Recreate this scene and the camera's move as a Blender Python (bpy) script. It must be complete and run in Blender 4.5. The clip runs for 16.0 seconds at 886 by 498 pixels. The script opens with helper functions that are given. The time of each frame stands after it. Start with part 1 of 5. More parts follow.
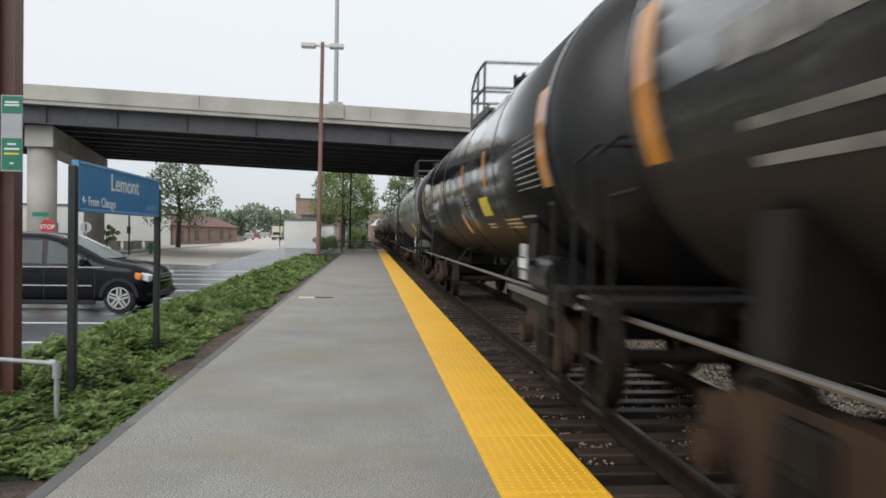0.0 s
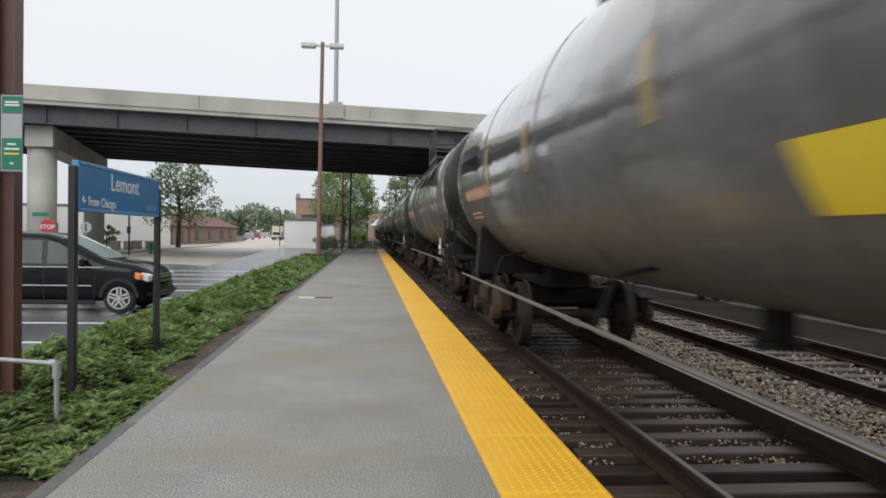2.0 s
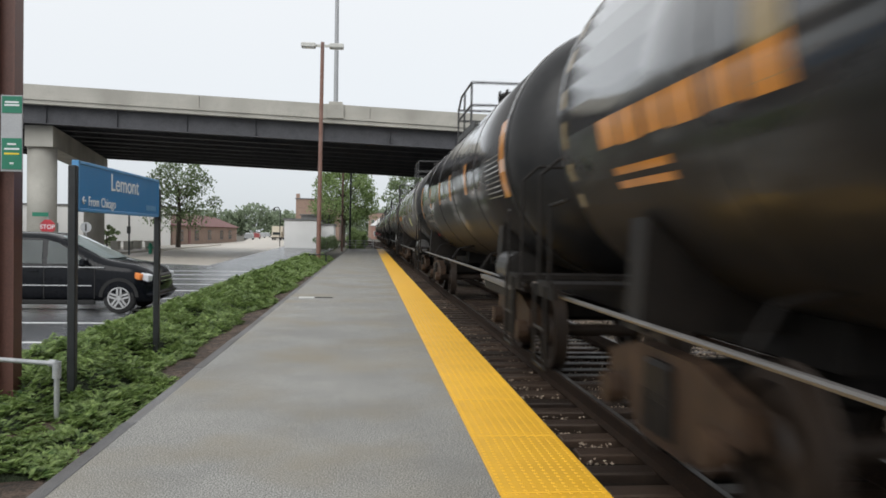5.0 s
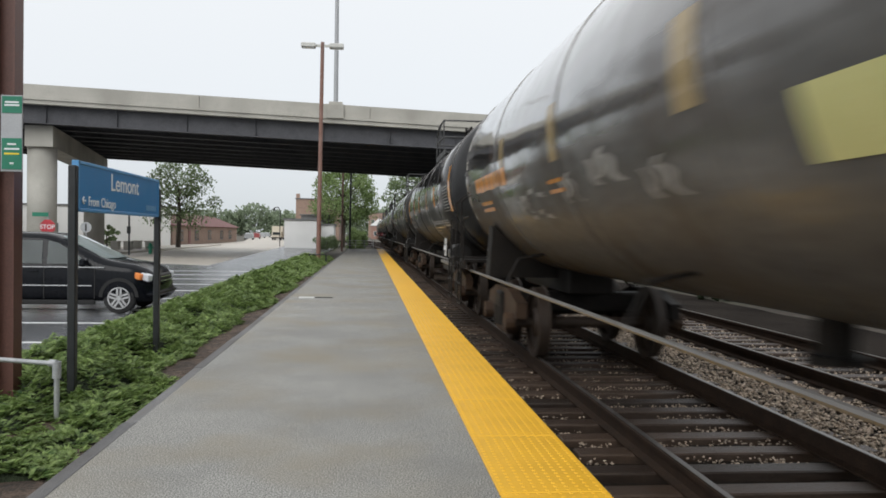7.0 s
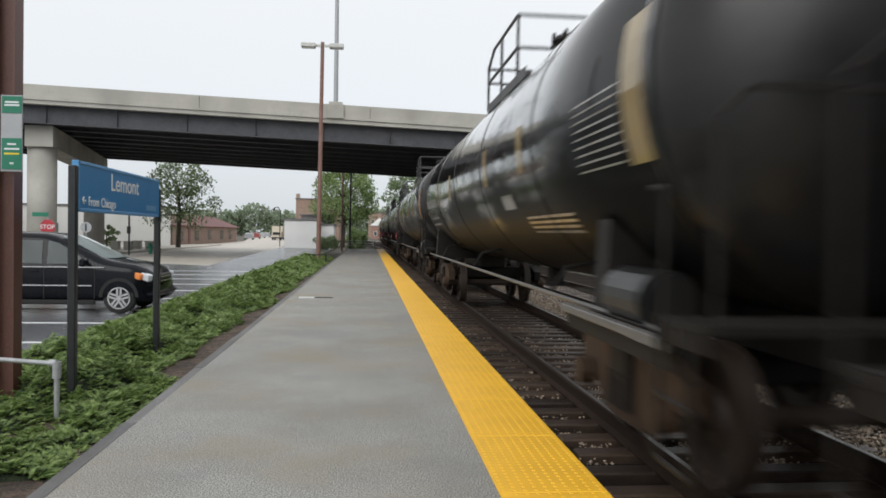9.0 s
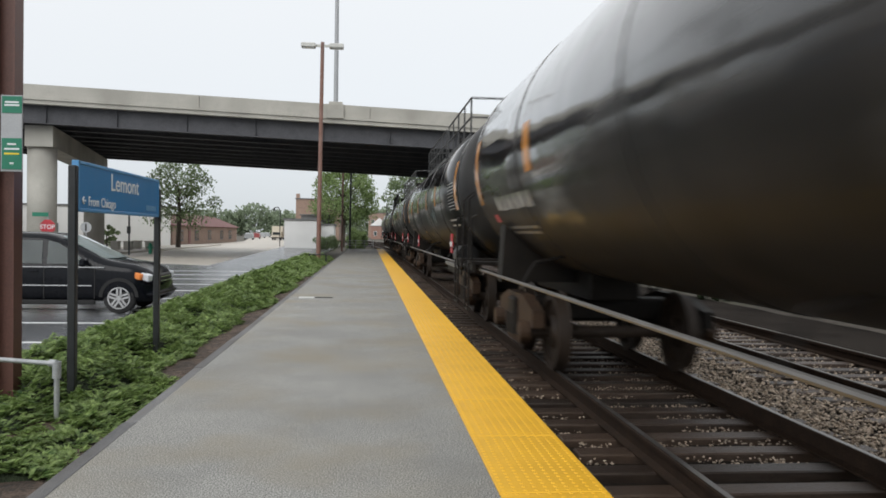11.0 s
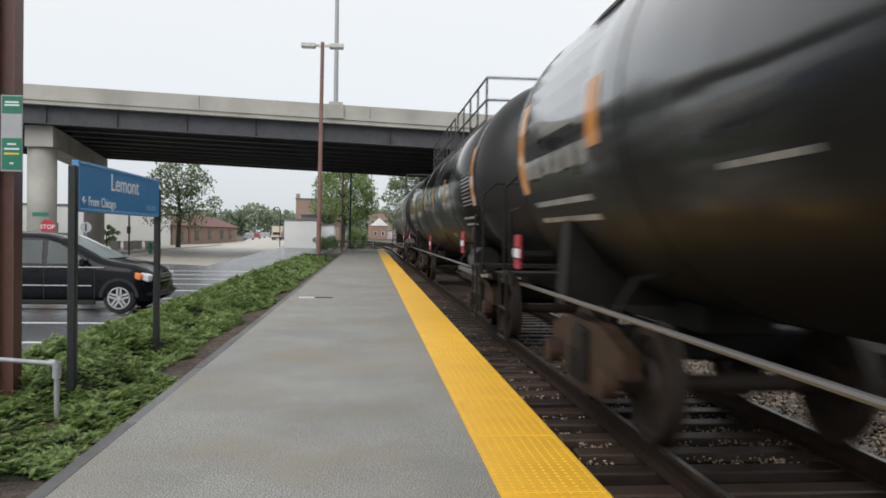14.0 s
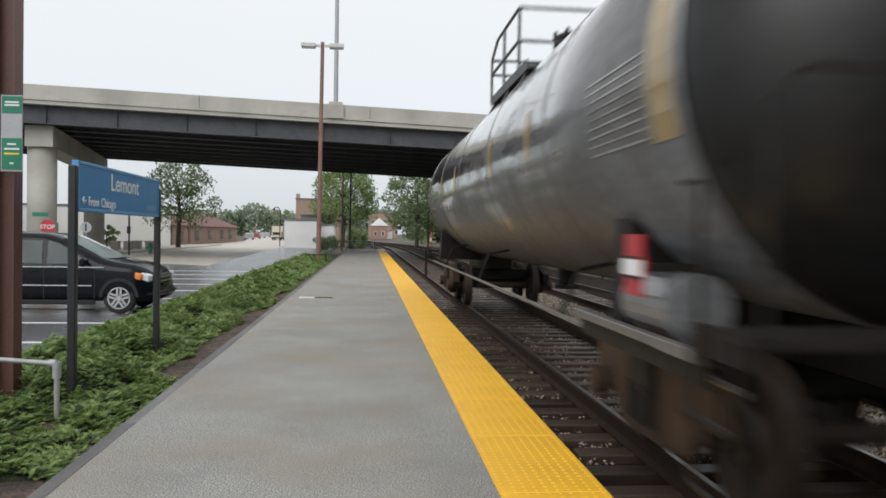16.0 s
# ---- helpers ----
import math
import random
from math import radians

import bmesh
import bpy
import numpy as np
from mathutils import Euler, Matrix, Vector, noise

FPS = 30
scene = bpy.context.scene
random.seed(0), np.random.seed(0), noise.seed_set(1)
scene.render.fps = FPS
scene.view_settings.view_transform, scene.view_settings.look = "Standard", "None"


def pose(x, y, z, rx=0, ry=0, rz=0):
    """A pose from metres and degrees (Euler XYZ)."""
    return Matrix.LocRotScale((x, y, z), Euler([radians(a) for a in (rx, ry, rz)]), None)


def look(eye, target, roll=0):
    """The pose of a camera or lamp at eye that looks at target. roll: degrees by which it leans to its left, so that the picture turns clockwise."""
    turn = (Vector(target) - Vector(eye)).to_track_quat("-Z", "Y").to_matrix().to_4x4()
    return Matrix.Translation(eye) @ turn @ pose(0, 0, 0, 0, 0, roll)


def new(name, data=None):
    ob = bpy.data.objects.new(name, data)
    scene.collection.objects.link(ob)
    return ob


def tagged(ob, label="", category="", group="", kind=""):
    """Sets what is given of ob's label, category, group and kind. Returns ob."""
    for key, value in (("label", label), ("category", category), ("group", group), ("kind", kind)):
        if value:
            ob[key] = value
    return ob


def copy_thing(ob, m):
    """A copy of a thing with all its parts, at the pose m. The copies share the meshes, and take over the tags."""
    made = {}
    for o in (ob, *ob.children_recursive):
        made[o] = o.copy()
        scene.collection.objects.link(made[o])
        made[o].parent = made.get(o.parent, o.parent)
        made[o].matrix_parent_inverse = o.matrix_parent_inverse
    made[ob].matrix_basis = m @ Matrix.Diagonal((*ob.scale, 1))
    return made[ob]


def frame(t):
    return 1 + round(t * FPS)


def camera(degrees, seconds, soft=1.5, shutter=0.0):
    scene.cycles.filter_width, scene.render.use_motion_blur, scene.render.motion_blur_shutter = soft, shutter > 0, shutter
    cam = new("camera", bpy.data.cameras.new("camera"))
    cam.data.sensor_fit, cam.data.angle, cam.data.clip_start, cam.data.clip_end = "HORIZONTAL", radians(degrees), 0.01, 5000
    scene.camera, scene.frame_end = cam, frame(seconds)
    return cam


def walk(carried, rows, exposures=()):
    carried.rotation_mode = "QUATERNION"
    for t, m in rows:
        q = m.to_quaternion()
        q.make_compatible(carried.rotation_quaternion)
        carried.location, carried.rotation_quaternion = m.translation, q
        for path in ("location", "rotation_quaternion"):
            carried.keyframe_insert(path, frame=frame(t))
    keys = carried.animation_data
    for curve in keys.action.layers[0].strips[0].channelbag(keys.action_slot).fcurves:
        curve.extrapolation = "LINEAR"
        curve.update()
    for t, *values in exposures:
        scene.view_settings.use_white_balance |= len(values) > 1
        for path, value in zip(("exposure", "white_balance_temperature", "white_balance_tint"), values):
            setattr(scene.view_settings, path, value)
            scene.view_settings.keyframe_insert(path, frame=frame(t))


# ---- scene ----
cam = camera(58.26, 16.0, soft=1.7, shutter=0.5)
EYE = (0.0, 0.0, 1.416)
AIM = (math.sin(radians(5.377)) * math.cos(radians(1.09)), math.cos(radians(5.377)) * math.cos(radians(1.09)), -math.sin(radians(1.09)))
VIEW = look(EYE, (EYE[0] + AIM[0] * 50, EYE[1] + AIM[1] * 50, EYE[2] + AIM[2] * 50), 0.9)
walk(cam, [(0, VIEW), (16, VIEW)])

# ---- light: flat rain sky ----
world = bpy.data.worlds.new("overcast_sky")
scene.world = world
world.use_nodes = True
wn, wl = world.node_tree.nodes, world.node_tree.links
wn.clear()
sky = wn.new("ShaderNodeTexSky")
sky.sky_type, sky.sun_disc, sky.sun_elevation, sky.sun_rotation = "NISHITA", False, radians(40), radians(208)
sky_grey = wn.new("ShaderNodeHueSaturation")
sky_grey.inputs["Saturation"].default_value = 0.25
sky_grey.inputs["Value"].default_value = 0.12
coord = wn.new("ShaderNodeTexCoord")
sep = wn.new("ShaderNodeSeparateXYZ")
ramp = wn.new("ShaderNodeValToRGB")
ramp.color_ramp.elements[0].position, ramp.color_ramp.elements[0].color = 0.0, (0.60, 0.645, 0.68, 1)
ramp.color_ramp.elements[1].position, ramp.color_ramp.elements[1].color = 0.45, (0.93, 0.95, 0.97, 1)
mid_sky = ramp.color_ramp.elements.new(0.16)
mid_sky.color = (0.80, 0.84, 0.88, 1)
cloud = wn.new("ShaderNodeTexNoise")
cloud.inputs["Scale"].default_value, cloud.inputs["Detail"].default_value = 2.2, 3
cloudmix = wn.new("ShaderNodeMix")
cloudmix.data_type, cloudmix.blend_type = "RGBA", "OVERLAY"
cloudmix.inputs["Factor"].default_value = 0.12
skymix = wn.new("ShaderNodeMix")
skymix.data_type = "RGBA"
skymix.inputs["Factor"].default_value = 0.88
back = wn.new("ShaderNodeBackground")
back.inputs["Strength"].default_value = 1.08
wout = wn.new("ShaderNodeOutputWorld")
wl.new(sky.outputs[0], sky_grey.inputs["Color"])
wl.new(coord.outputs["Generated"], sep.inputs[0])
wl.new(sep.outputs["Z"], ramp.inputs[0])
wl.new(coord.outputs["Generated"], cloud.inputs["Vector"])
wl.new(ramp.outputs[0], cloudmix.inputs["A"])
wl.new(cloud.outputs["Fac"], cloudmix.inputs["B"])
wl.new(sky_grey.outputs[0], skymix.inputs["A"])
wl.new(cloudmix.outputs["Result"], skymix.inputs["B"])
wl.new(skymix.outputs["Result"], back.inputs["Color"])
wl.new(back.outputs[0], wout.inputs[0])
sun = new("sun", bpy.data.lights.new("sun", "SUN"))
sun.data.energy, sun.data.angle, sun.data.color = 1.4, radians(45), (1.0, 0.99, 0.98)
sun.matrix_world = look((-22, -42, 40), (0, 0, 0))
scene.view_settings.exposure = 0.0


# ---- materials ----
def material(name, c1, c2, rough=0.7, scale=8.0, metal=0.0, bump=0.2, fine=90.0, stain=None, stain_scale=0.7, stain_amt=0.5, island=0.0, obj=0.0, coat=0.0, stretch=(1, 1, 1), bump_d=0.01, spec=0.5, coat_r=0.08, bands=None, ends=(0.42, 0.86), weights=(0.6, 0.7), wet=None):
    m = bpy.data.materials.new(name)
    m.use_nodes = True
    n, l = m.node_tree.nodes, m.node_tree.links
    bs = n["Principled BSDF"]
    tc, mp = n.new("ShaderNodeTexCoord"), n.new("ShaderNodeMapping")
    mp.inputs["Scale"].default_value = stretch
    l.new(tc.outputs["Object"], mp.inputs[0])
    a = n.new("ShaderNodeTexNoise")
    a.inputs["Scale"].default_value, a.inputs["Detail"].default_value, a.inputs["Roughness"].default_value = scale, 5, 0.6
    b = n.new("ShaderNodeTexNoise")
    b.inputs["Scale"].default_value, b.inputs["Detail"].default_value = fine, 3
    l.new(mp.outputs[0], a.inputs["Vector"])
    l.new(mp.outputs[0], b.inputs["Vector"])
    ad = n.new("ShaderNodeMath")
    ad.operation = "MULTIPLY_ADD"
    ad.inputs[1].default_value = weights[0]
    l.new(b.outputs["Fac"], ad.inputs[0])
    sb = n.new("ShaderNodeMath")
    sb.operation = "MULTIPLY"
    sb.inputs[1].default_value = weights[1]
    l.new(a.outputs["Fac"], sb.inputs[0])
    l.new(sb.outputs[0], ad.inputs[2])
    r = n.new("ShaderNodeValToRGB")
    r.color_ramp.elements[0].position, r.color_ramp.elements[0].color = ends[0], (*c1, 1)
    r.color_ramp.elements[1].position, r.color_ramp.elements[1].color = ends[1], (*c2, 1)
    l.new(ad.outputs[0], r.inputs[0])
    col = r.outputs[0]
    if stain:
        s = n.new("ShaderNodeTexNoise")
        s.inputs["Scale"].default_value, s.inputs["Detail"].default_value = stain_scale, 6
        l.new(mp.outputs[0], s.inputs["Vector"])
        sr = n.new("ShaderNodeValToRGB")
        sr.color_ramp.elements[0].position, sr.color_ramp.elements[1].position = 0.45, 0.68
        sr.color_ramp.elements[1].color = (stain_amt,) * 3 + (1,)
        l.new(s.outputs["Fac"], sr.inputs[0])
        mx = n.new("ShaderNodeMix")
        mx.data_type = "RGBA"
        mx.inputs["B"].default_value = (*stain, 1)
        l.new(sr.outputs[0], mx.inputs["Factor"])
        l.new(col, mx.inputs["A"])
        col = mx.outputs["Result"]
    if bands:
        bm_, bt = n.new("ShaderNodeMapping"), n.new("ShaderNodeTexNoise")
        bm_.inputs["Scale"].default_value = bands[1]
        bt.inputs["Scale"].default_value, bt.inputs["Detail"].default_value, bt.inputs["Roughness"].default_value = 1.0, 6, 0.65
        l.new(tc.outputs["Object"], bm_.inputs[0])
        l.new(bm_.outputs[0], bt.inputs["Vector"])
        br = n.new("ShaderNodeValToRGB")
        br.color_ramp.elements[0].position, br.color_ramp.elements[1].position = 0.5, 0.64
        br.color_ramp.elements[1].color = (bands[2],) * 3 + (1,)
        l.new(bt.outputs["Fac"], br.inputs[0])
        bx = n.new("ShaderNodeMix")
        bx.data_type = "RGBA"
        bx.inputs["B"].default_value = (*bands[0], 1)
        l.new(br.outputs[0], bx.inputs["Factor"])
        l.new(col, bx.inputs["A"])
        col = bx.outputs["Result"]
    for amount, kind in ((island, "geo"), (obj, "obj")):
        if amount:
            src = n.new("ShaderNodeNewGeometry") if kind == "geo" else n.new("ShaderNodeObjectInfo")
            rnd = src.outputs["Random Per Island"] if kind == "geo" else src.outputs["Random"]
            mr = n.new("ShaderNodeMapRange")
            mr.inputs["To Min"].default_value, mr.inputs["To Max"].default_value = 1 - amount, 1 + amount
            l.new(rnd, mr.inputs["Value"])
            hs = n.new("ShaderNodeHueSaturation")
            l.new(mr.outputs[0], hs.inputs["Value"])
            l.new(col, hs.inputs["Color"])
            col = hs.outputs[0]
    l.new(col, bs.inputs["Base Color"])
    rr = n.new("ShaderNodeMapRange")
    rr.inputs["To Min"].default_value, rr.inputs["To Max"].default_value = max(0.03, rough - 0.12), min(1, rough + 0.12)
    l.new(a.outputs["Fac"], rr.inputs["Value"])
    l.new(rr.outputs[0], bs.inputs["Roughness"])
    bs.inputs["Metallic"].default_value = metal
    bs.inputs["Coat Weight"].default_value = coat
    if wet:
        # rain gloss graded by height puts sheen above and keeps the lower flank dark
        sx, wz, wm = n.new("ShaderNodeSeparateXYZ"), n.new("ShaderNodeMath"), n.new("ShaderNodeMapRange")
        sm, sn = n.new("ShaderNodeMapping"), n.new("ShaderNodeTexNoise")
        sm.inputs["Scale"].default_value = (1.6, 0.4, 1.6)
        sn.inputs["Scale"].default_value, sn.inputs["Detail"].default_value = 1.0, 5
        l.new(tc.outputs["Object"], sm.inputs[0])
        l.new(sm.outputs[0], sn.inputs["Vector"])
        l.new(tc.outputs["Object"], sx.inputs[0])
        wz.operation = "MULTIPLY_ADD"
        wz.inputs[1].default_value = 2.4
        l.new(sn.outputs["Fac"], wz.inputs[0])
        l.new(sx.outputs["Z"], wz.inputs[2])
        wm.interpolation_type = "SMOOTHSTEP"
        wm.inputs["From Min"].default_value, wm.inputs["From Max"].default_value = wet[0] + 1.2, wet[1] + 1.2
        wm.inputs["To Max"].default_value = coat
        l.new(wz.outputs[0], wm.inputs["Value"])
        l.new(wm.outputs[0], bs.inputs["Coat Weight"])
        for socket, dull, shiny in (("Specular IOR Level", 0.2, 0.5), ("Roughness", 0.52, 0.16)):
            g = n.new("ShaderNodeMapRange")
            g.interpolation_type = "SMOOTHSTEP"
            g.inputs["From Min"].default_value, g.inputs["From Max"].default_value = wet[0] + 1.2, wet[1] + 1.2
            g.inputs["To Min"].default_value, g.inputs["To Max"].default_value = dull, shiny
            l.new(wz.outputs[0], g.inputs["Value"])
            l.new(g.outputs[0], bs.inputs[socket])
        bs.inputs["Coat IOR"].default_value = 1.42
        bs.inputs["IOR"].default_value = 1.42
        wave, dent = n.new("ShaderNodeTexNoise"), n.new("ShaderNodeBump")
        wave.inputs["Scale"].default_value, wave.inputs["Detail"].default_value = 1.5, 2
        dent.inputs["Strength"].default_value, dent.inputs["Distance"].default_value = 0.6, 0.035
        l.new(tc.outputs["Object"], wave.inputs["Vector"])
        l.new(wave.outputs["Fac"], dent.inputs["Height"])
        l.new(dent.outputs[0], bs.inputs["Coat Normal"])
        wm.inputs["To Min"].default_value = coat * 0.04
    bs.inputs["Coat Roughness"].default_value = coat_r
    if not wet:
        bs.inputs["Specular IOR Level"].default_value = spec
    if bump:
        bp = n.new("ShaderNodeBump")
        bp.inputs["Strength"].default_value, bp.inputs["Distance"].default_value = bump, bump_d
        l.new(ad.outputs[0], bp.inputs["Height"])
        l.new(bp.outputs[0], bs.inputs["Normal"])
    return m


def leaf_material(name, c1, c2, scale=1.5, thin=0.4):
    m = material(name, c1, c2, 0.5, scale, 0, 0.0, 20, island=0.35)
    n, l = m.node_tree.nodes, m.node_tree.links
    bs, out = n["Principled BSDF"], n["Material Output"]
    tr, mx = n.new("ShaderNodeBsdfTranslucent"), n.new("ShaderNodeMixShader")
    mx.inputs[0].default_value = thin
    l.new(bs.inputs["Base Color"].links[0].from_socket, tr.inputs["Color"])
    l.new(bs.outputs[0], mx.inputs[1])
    l.new(tr.outputs[0], mx.inputs[2])
    l.new(mx.outputs[0], out.inputs["Surface"])
    return m


def glass_material(name, tint):
    m = bpy.data.materials.new(name)
    m.use_nodes = True
    bs = m.node_tree.nodes["Principled BSDF"]
    bs.inputs["Base Color"].default_value = (*tint, 1)
    bs.inputs["Roughness"].default_value = 0.04
    bs.inputs["IOR"].default_value = 1.5
    bs.inputs["Specular IOR Level"].default_value = 0.5
    return m


M = {}
M["platform"] = material("platform_asphalt", (0.09, 0.089, 0.083), (0.435, 0.425, 0.393), 0.6, 0.9, 0, 0.18, 105, stain=(0.245, 0.205, 0.135), stain_scale=0.75, stain_amt=0.7, bump_d=0.004, bands=((0.175, 0.172, 0.16), (0.55, 0.6, 1.0), 0.45), ends=(0.54, 0.71), weights=(1.1, 0.15))
M["kerb_timber"] = material("grey_weathered_timber", (0.10, 0.10, 0.105), (0.23, 0.225, 0.22), 0.7, 3, 0, 0.6, 50, stain=(0.07, 0.06, 0.05), stain_scale=1.5, stain_amt=0.6, stretch=(6, 0.5, 6), obj=0.3)
M["kerb"] = material("weathered_kerb", (0.24, 0.24, 0.235), (0.38, 0.375, 0.36), 0.7, 5, 0, 0.4, 60, stain=(0.17, 0.165, 0.15))
M["patch"] = material("pale_concrete_patch", (0.5, 0.5, 0.48), (0.62, 0.62, 0.6), 0.7, 9)
M["dark"] = material("dark_iron", (0.012, 0.012, 0.012), (0.03, 0.028, 0.026), 0.6, 9)
M["yellow"] = material("yellow_tactile", (0.83, 0.435, 0.018), (0.93, 0.53, 0.03), 0.5, 4, 0, 0.15, 60, stain=(0.62, 0.32, 0.03), stain_scale=2.5, stain_amt=0.35, obj=0.04)
M["asphalt"] = material("wet_asphalt", (0.09, 0.095, 0.105), (0.15, 0.155, 0.165), 0.24, 1.2, 0, 0.3, 120, stain=(0.07, 0.075, 0.08), stain_scale=0.25, stain_amt=0.7, bump_d=0.002)
M["road"] = material("pale_concrete_road", (0.46, 0.42, 0.36), (0.57, 0.525, 0.46), 0.5, 0.6, 0, 0.15, 30, stain=(0.4, 0.37, 0.32), stain_scale=0.12)
M["white_line"] = material("worn_white_paint", (0.55, 0.56, 0.57), (0.8, 0.8, 0.8), 0.6, 6)
M["ground"] = material("wet_dirt_ground", (0.06, 0.052, 0.042), (0.14, 0.12, 0.1), 0.9, 2.5, 0, 0.6, 40, stain=(0.05, 0.07, 0.03), stain_scale=0.2)
M["soil"] = material("mulch_soil", (0.025, 0.017, 0.012), (0.16, 0.11, 0.08), 0.9, 9, 0, 1.0, 55, stain=(0.02, 0.016, 0.013), stain_scale=3.0, stain_amt=0.7, bump_d=0.03, ends=(0.5, 0.8))
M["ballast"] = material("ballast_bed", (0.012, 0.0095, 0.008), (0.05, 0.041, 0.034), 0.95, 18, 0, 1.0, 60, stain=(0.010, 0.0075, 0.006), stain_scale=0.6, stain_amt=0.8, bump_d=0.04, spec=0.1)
M["stone"] = material("ballast_stones", (0.20, 0.15, 0.105), (0.60, 0.49, 0.38), 0.6, 12, 0, 0.3, 80, island=0.5)
M["tie"] = material("creosoted_timber", (0.017, 0.010, 0.007), (0.078, 0.052, 0.036), 0.45, 3, 0, 0.6, 40, obj=0.5, stretch=(0.6, 6, 6), spec=0.5)
M["rail_web"] = material("rusty_rail_side", (0.014, 0.009, 0.0065), (0.048, 0.030, 0.020), 0.75, 7, spec=0.15)
M["rail_top"] = material("polished_rail_head", (0.10, 0.09, 0.08), (0.24, 0.225, 0.21), 0.32, 3, 0.7, 0.02)
M["concrete"] = material("weathered_concrete", (0.36, 0.35, 0.31), (0.52, 0.5, 0.45), 0.8, 1.2, 0, 0.3, 25, stain=(0.26, 0.25, 0.22), stain_scale=0.6, stain_amt=0.6)
M["bridge_steel"] = material("dark_bridge_girder", (0.055, 0.056, 0.062), (0.105, 0.106, 0.115), 0.7, 1.0, 0, 0.1, 20, spec=0.3)
M["rust_post"] = material("brown_painted_steel", (0.075, 0.03, 0.022), (0.13, 0.055, 0.04), 0.5, 6, 0, 0.15, 70)
M["silver_paint"] = material("silver_car_paint", (0.30, 0.32, 0.33), (0.40, 0.42, 0.43), 0.3, 3, 0.3, 0.0)
M["dull_red"] = material("dull_red_car_paint", (0.22, 0.05, 0.05), (0.30, 0.08, 0.08), 0.35, 3, 0, 0.0)
M["rust_pole"] = material("red_brown_pole", (0.16, 0.078, 0.056), (0.25, 0.13, 0.098), 0.45, 4, stain=(0.3, 0.24, 0.22), stain_scale=0.8, stain_amt=0.35)
M["black_post"] = material("black_painted_steel", (0.008, 0.010, 0.011), (0.02, 0.022, 0.023), 0.4, 9)
M["galv"] = material("galvanized_pipe", (0.33, 0.34, 0.35), (0.5, 0.51, 0.52), 0.45, 14, 0.5)
M["blue"] = material("blue_sign_enamel", (0.02, 0.17, 0.40), (0.03, 0.21, 0.46), 0.35, 3, 0, 0.0)
M["blue_frame"] = material("light_blue_frame", (0.07, 0.25, 0.5), (0.1, 0.3, 0.56), 0.4, 5, 0, 0.0)
M["pale_blue"] = material("pale_blue_lettering", (0.16, 0.36, 0.58), (0.2, 0.4, 0.62), 0.5, 8, 0, 0.0)
M["white"] = material("white_lettering", (0.72, 0.74, 0.75), (0.82, 0.83, 0.84), 0.5, 8, 0, 0.0)
M["green"] = material("green_sign", (0.01, 0.16, 0.09), (0.015, 0.2, 0.12), 0.4, 5, 0, 0.0)
M["red"] = material("red_sign", (0.40, 0.02, 0.032), (0.52, 0.045, 0.06), 0.45, 5, 0, 0.0, stain=(0.25, 0.03, 0.035), stain_scale=3, stain_amt=0.5)
M["grey_sign"] = material("grey_sign_back", (0.32, 0.33, 0.34), (0.42, 0.43, 0.44), 0.5, 8, 0.3)
M["lamp_head"] = material("pale_lamp_housing", (0.5, 0.5, 0.47), (0.66, 0.66, 0.62), 0.5, 8)
M["van"] = material("black_van_paint", (0.003, 0.004, 0.006), (0.006, 0.007, 0.010), 0.12, 3, 0, 0.0, spec=0.22)
M["chrome"] = material("chrome_trim", (0.7, 0.7, 0.7), (0.8, 0.8, 0.8), 0.12, 5, 1.0, 0.0)
M["alloy"] = material("alloy_wheel", (0.5, 0.5, 0.5), (0.62, 0.62, 0.62), 0.35, 8, 0.6, 0.0)
M["tyre"] = material("tyre_rubber", (0.012, 0.012, 0.012), (0.025, 0.025, 0.025), 0.8, 20)
M["amber"] = material("amber_lens", (0.7, 0.18, 0.03), (0.85, 0.3, 0.06), 0.2, 8, 0, 0.0, coat=0.6)
M["lens"] = material("clear_lamp_lens", (0.55, 0.57, 0.6), (0.7, 0.72, 0.75), 0.15, 8, 0.0, 0.0, coat=0.8)
M["glass"] = glass_material("dark_vehicle_glass", (0.045, 0.055, 0.06))
M["glass_mid"] = glass_material("lightly_tinted_vehicle_glass", (0.11, 0.135, 0.135))
# pale base colour carries the sky's reflection in the windscreen
M["glass_clear"] = glass_material("windscreen_glass", (0.33, 0.40, 0.40))
M["winglass"] = glass_material("window_glass", (0.07, 0.09, 0.09))
M["plaster"] = material("white_painted_wall", (0.80, 0.80, 0.785), (0.88, 0.88, 0.865), 0.8, 0.8, 0, 0.2, 30, stain=(0.68, 0.68, 0.66), stain_scale=0.4)
M["brick"] = material("brown_brick", (0.245, 0.166, 0.130), (0.375, 0.267, 0.209), 0.85, 2.0, 0, 0.3, 20, obj=0.25)
M["brick_red"] = material("red_brick", (0.26, 0.145, 0.115), (0.36, 0.225, 0.18), 0.85, 2.0, 0, 0.3, 20)
M["roof_red"] = material("dark_red_roof", (0.147, 0.061, 0.057), (0.217, 0.095, 0.088), 0.7, 2)
M["roof_grey"] = material("grey_roof_edge", (0.12, 0.12, 0.12), (0.2, 0.2, 0.2), 0.8, 2)
M["cream_paint"] = material("cream_truck_paint", (0.55, 0.5, 0.4), (0.65, 0.6, 0.5), 0.4, 3, 0, 0.0)
M["bark"] = material("bark", (0.05, 0.04, 0.032), (0.12, 0.1, 0.08), 0.9, 6, 0, 0.8, 40)
M["leaf"] = leaf_material("tree_leaves", (0.15, 0.22, 0.08), (0.31, 0.40, 0.17), 1.5, 0.5)
# paler greens: distance haze is mixed into this leaf colour
M["leaf_far"] = leaf_material("haze_tinted_leaves", (0.2, 0.25, 0.17), (0.3, 0.36, 0.24))
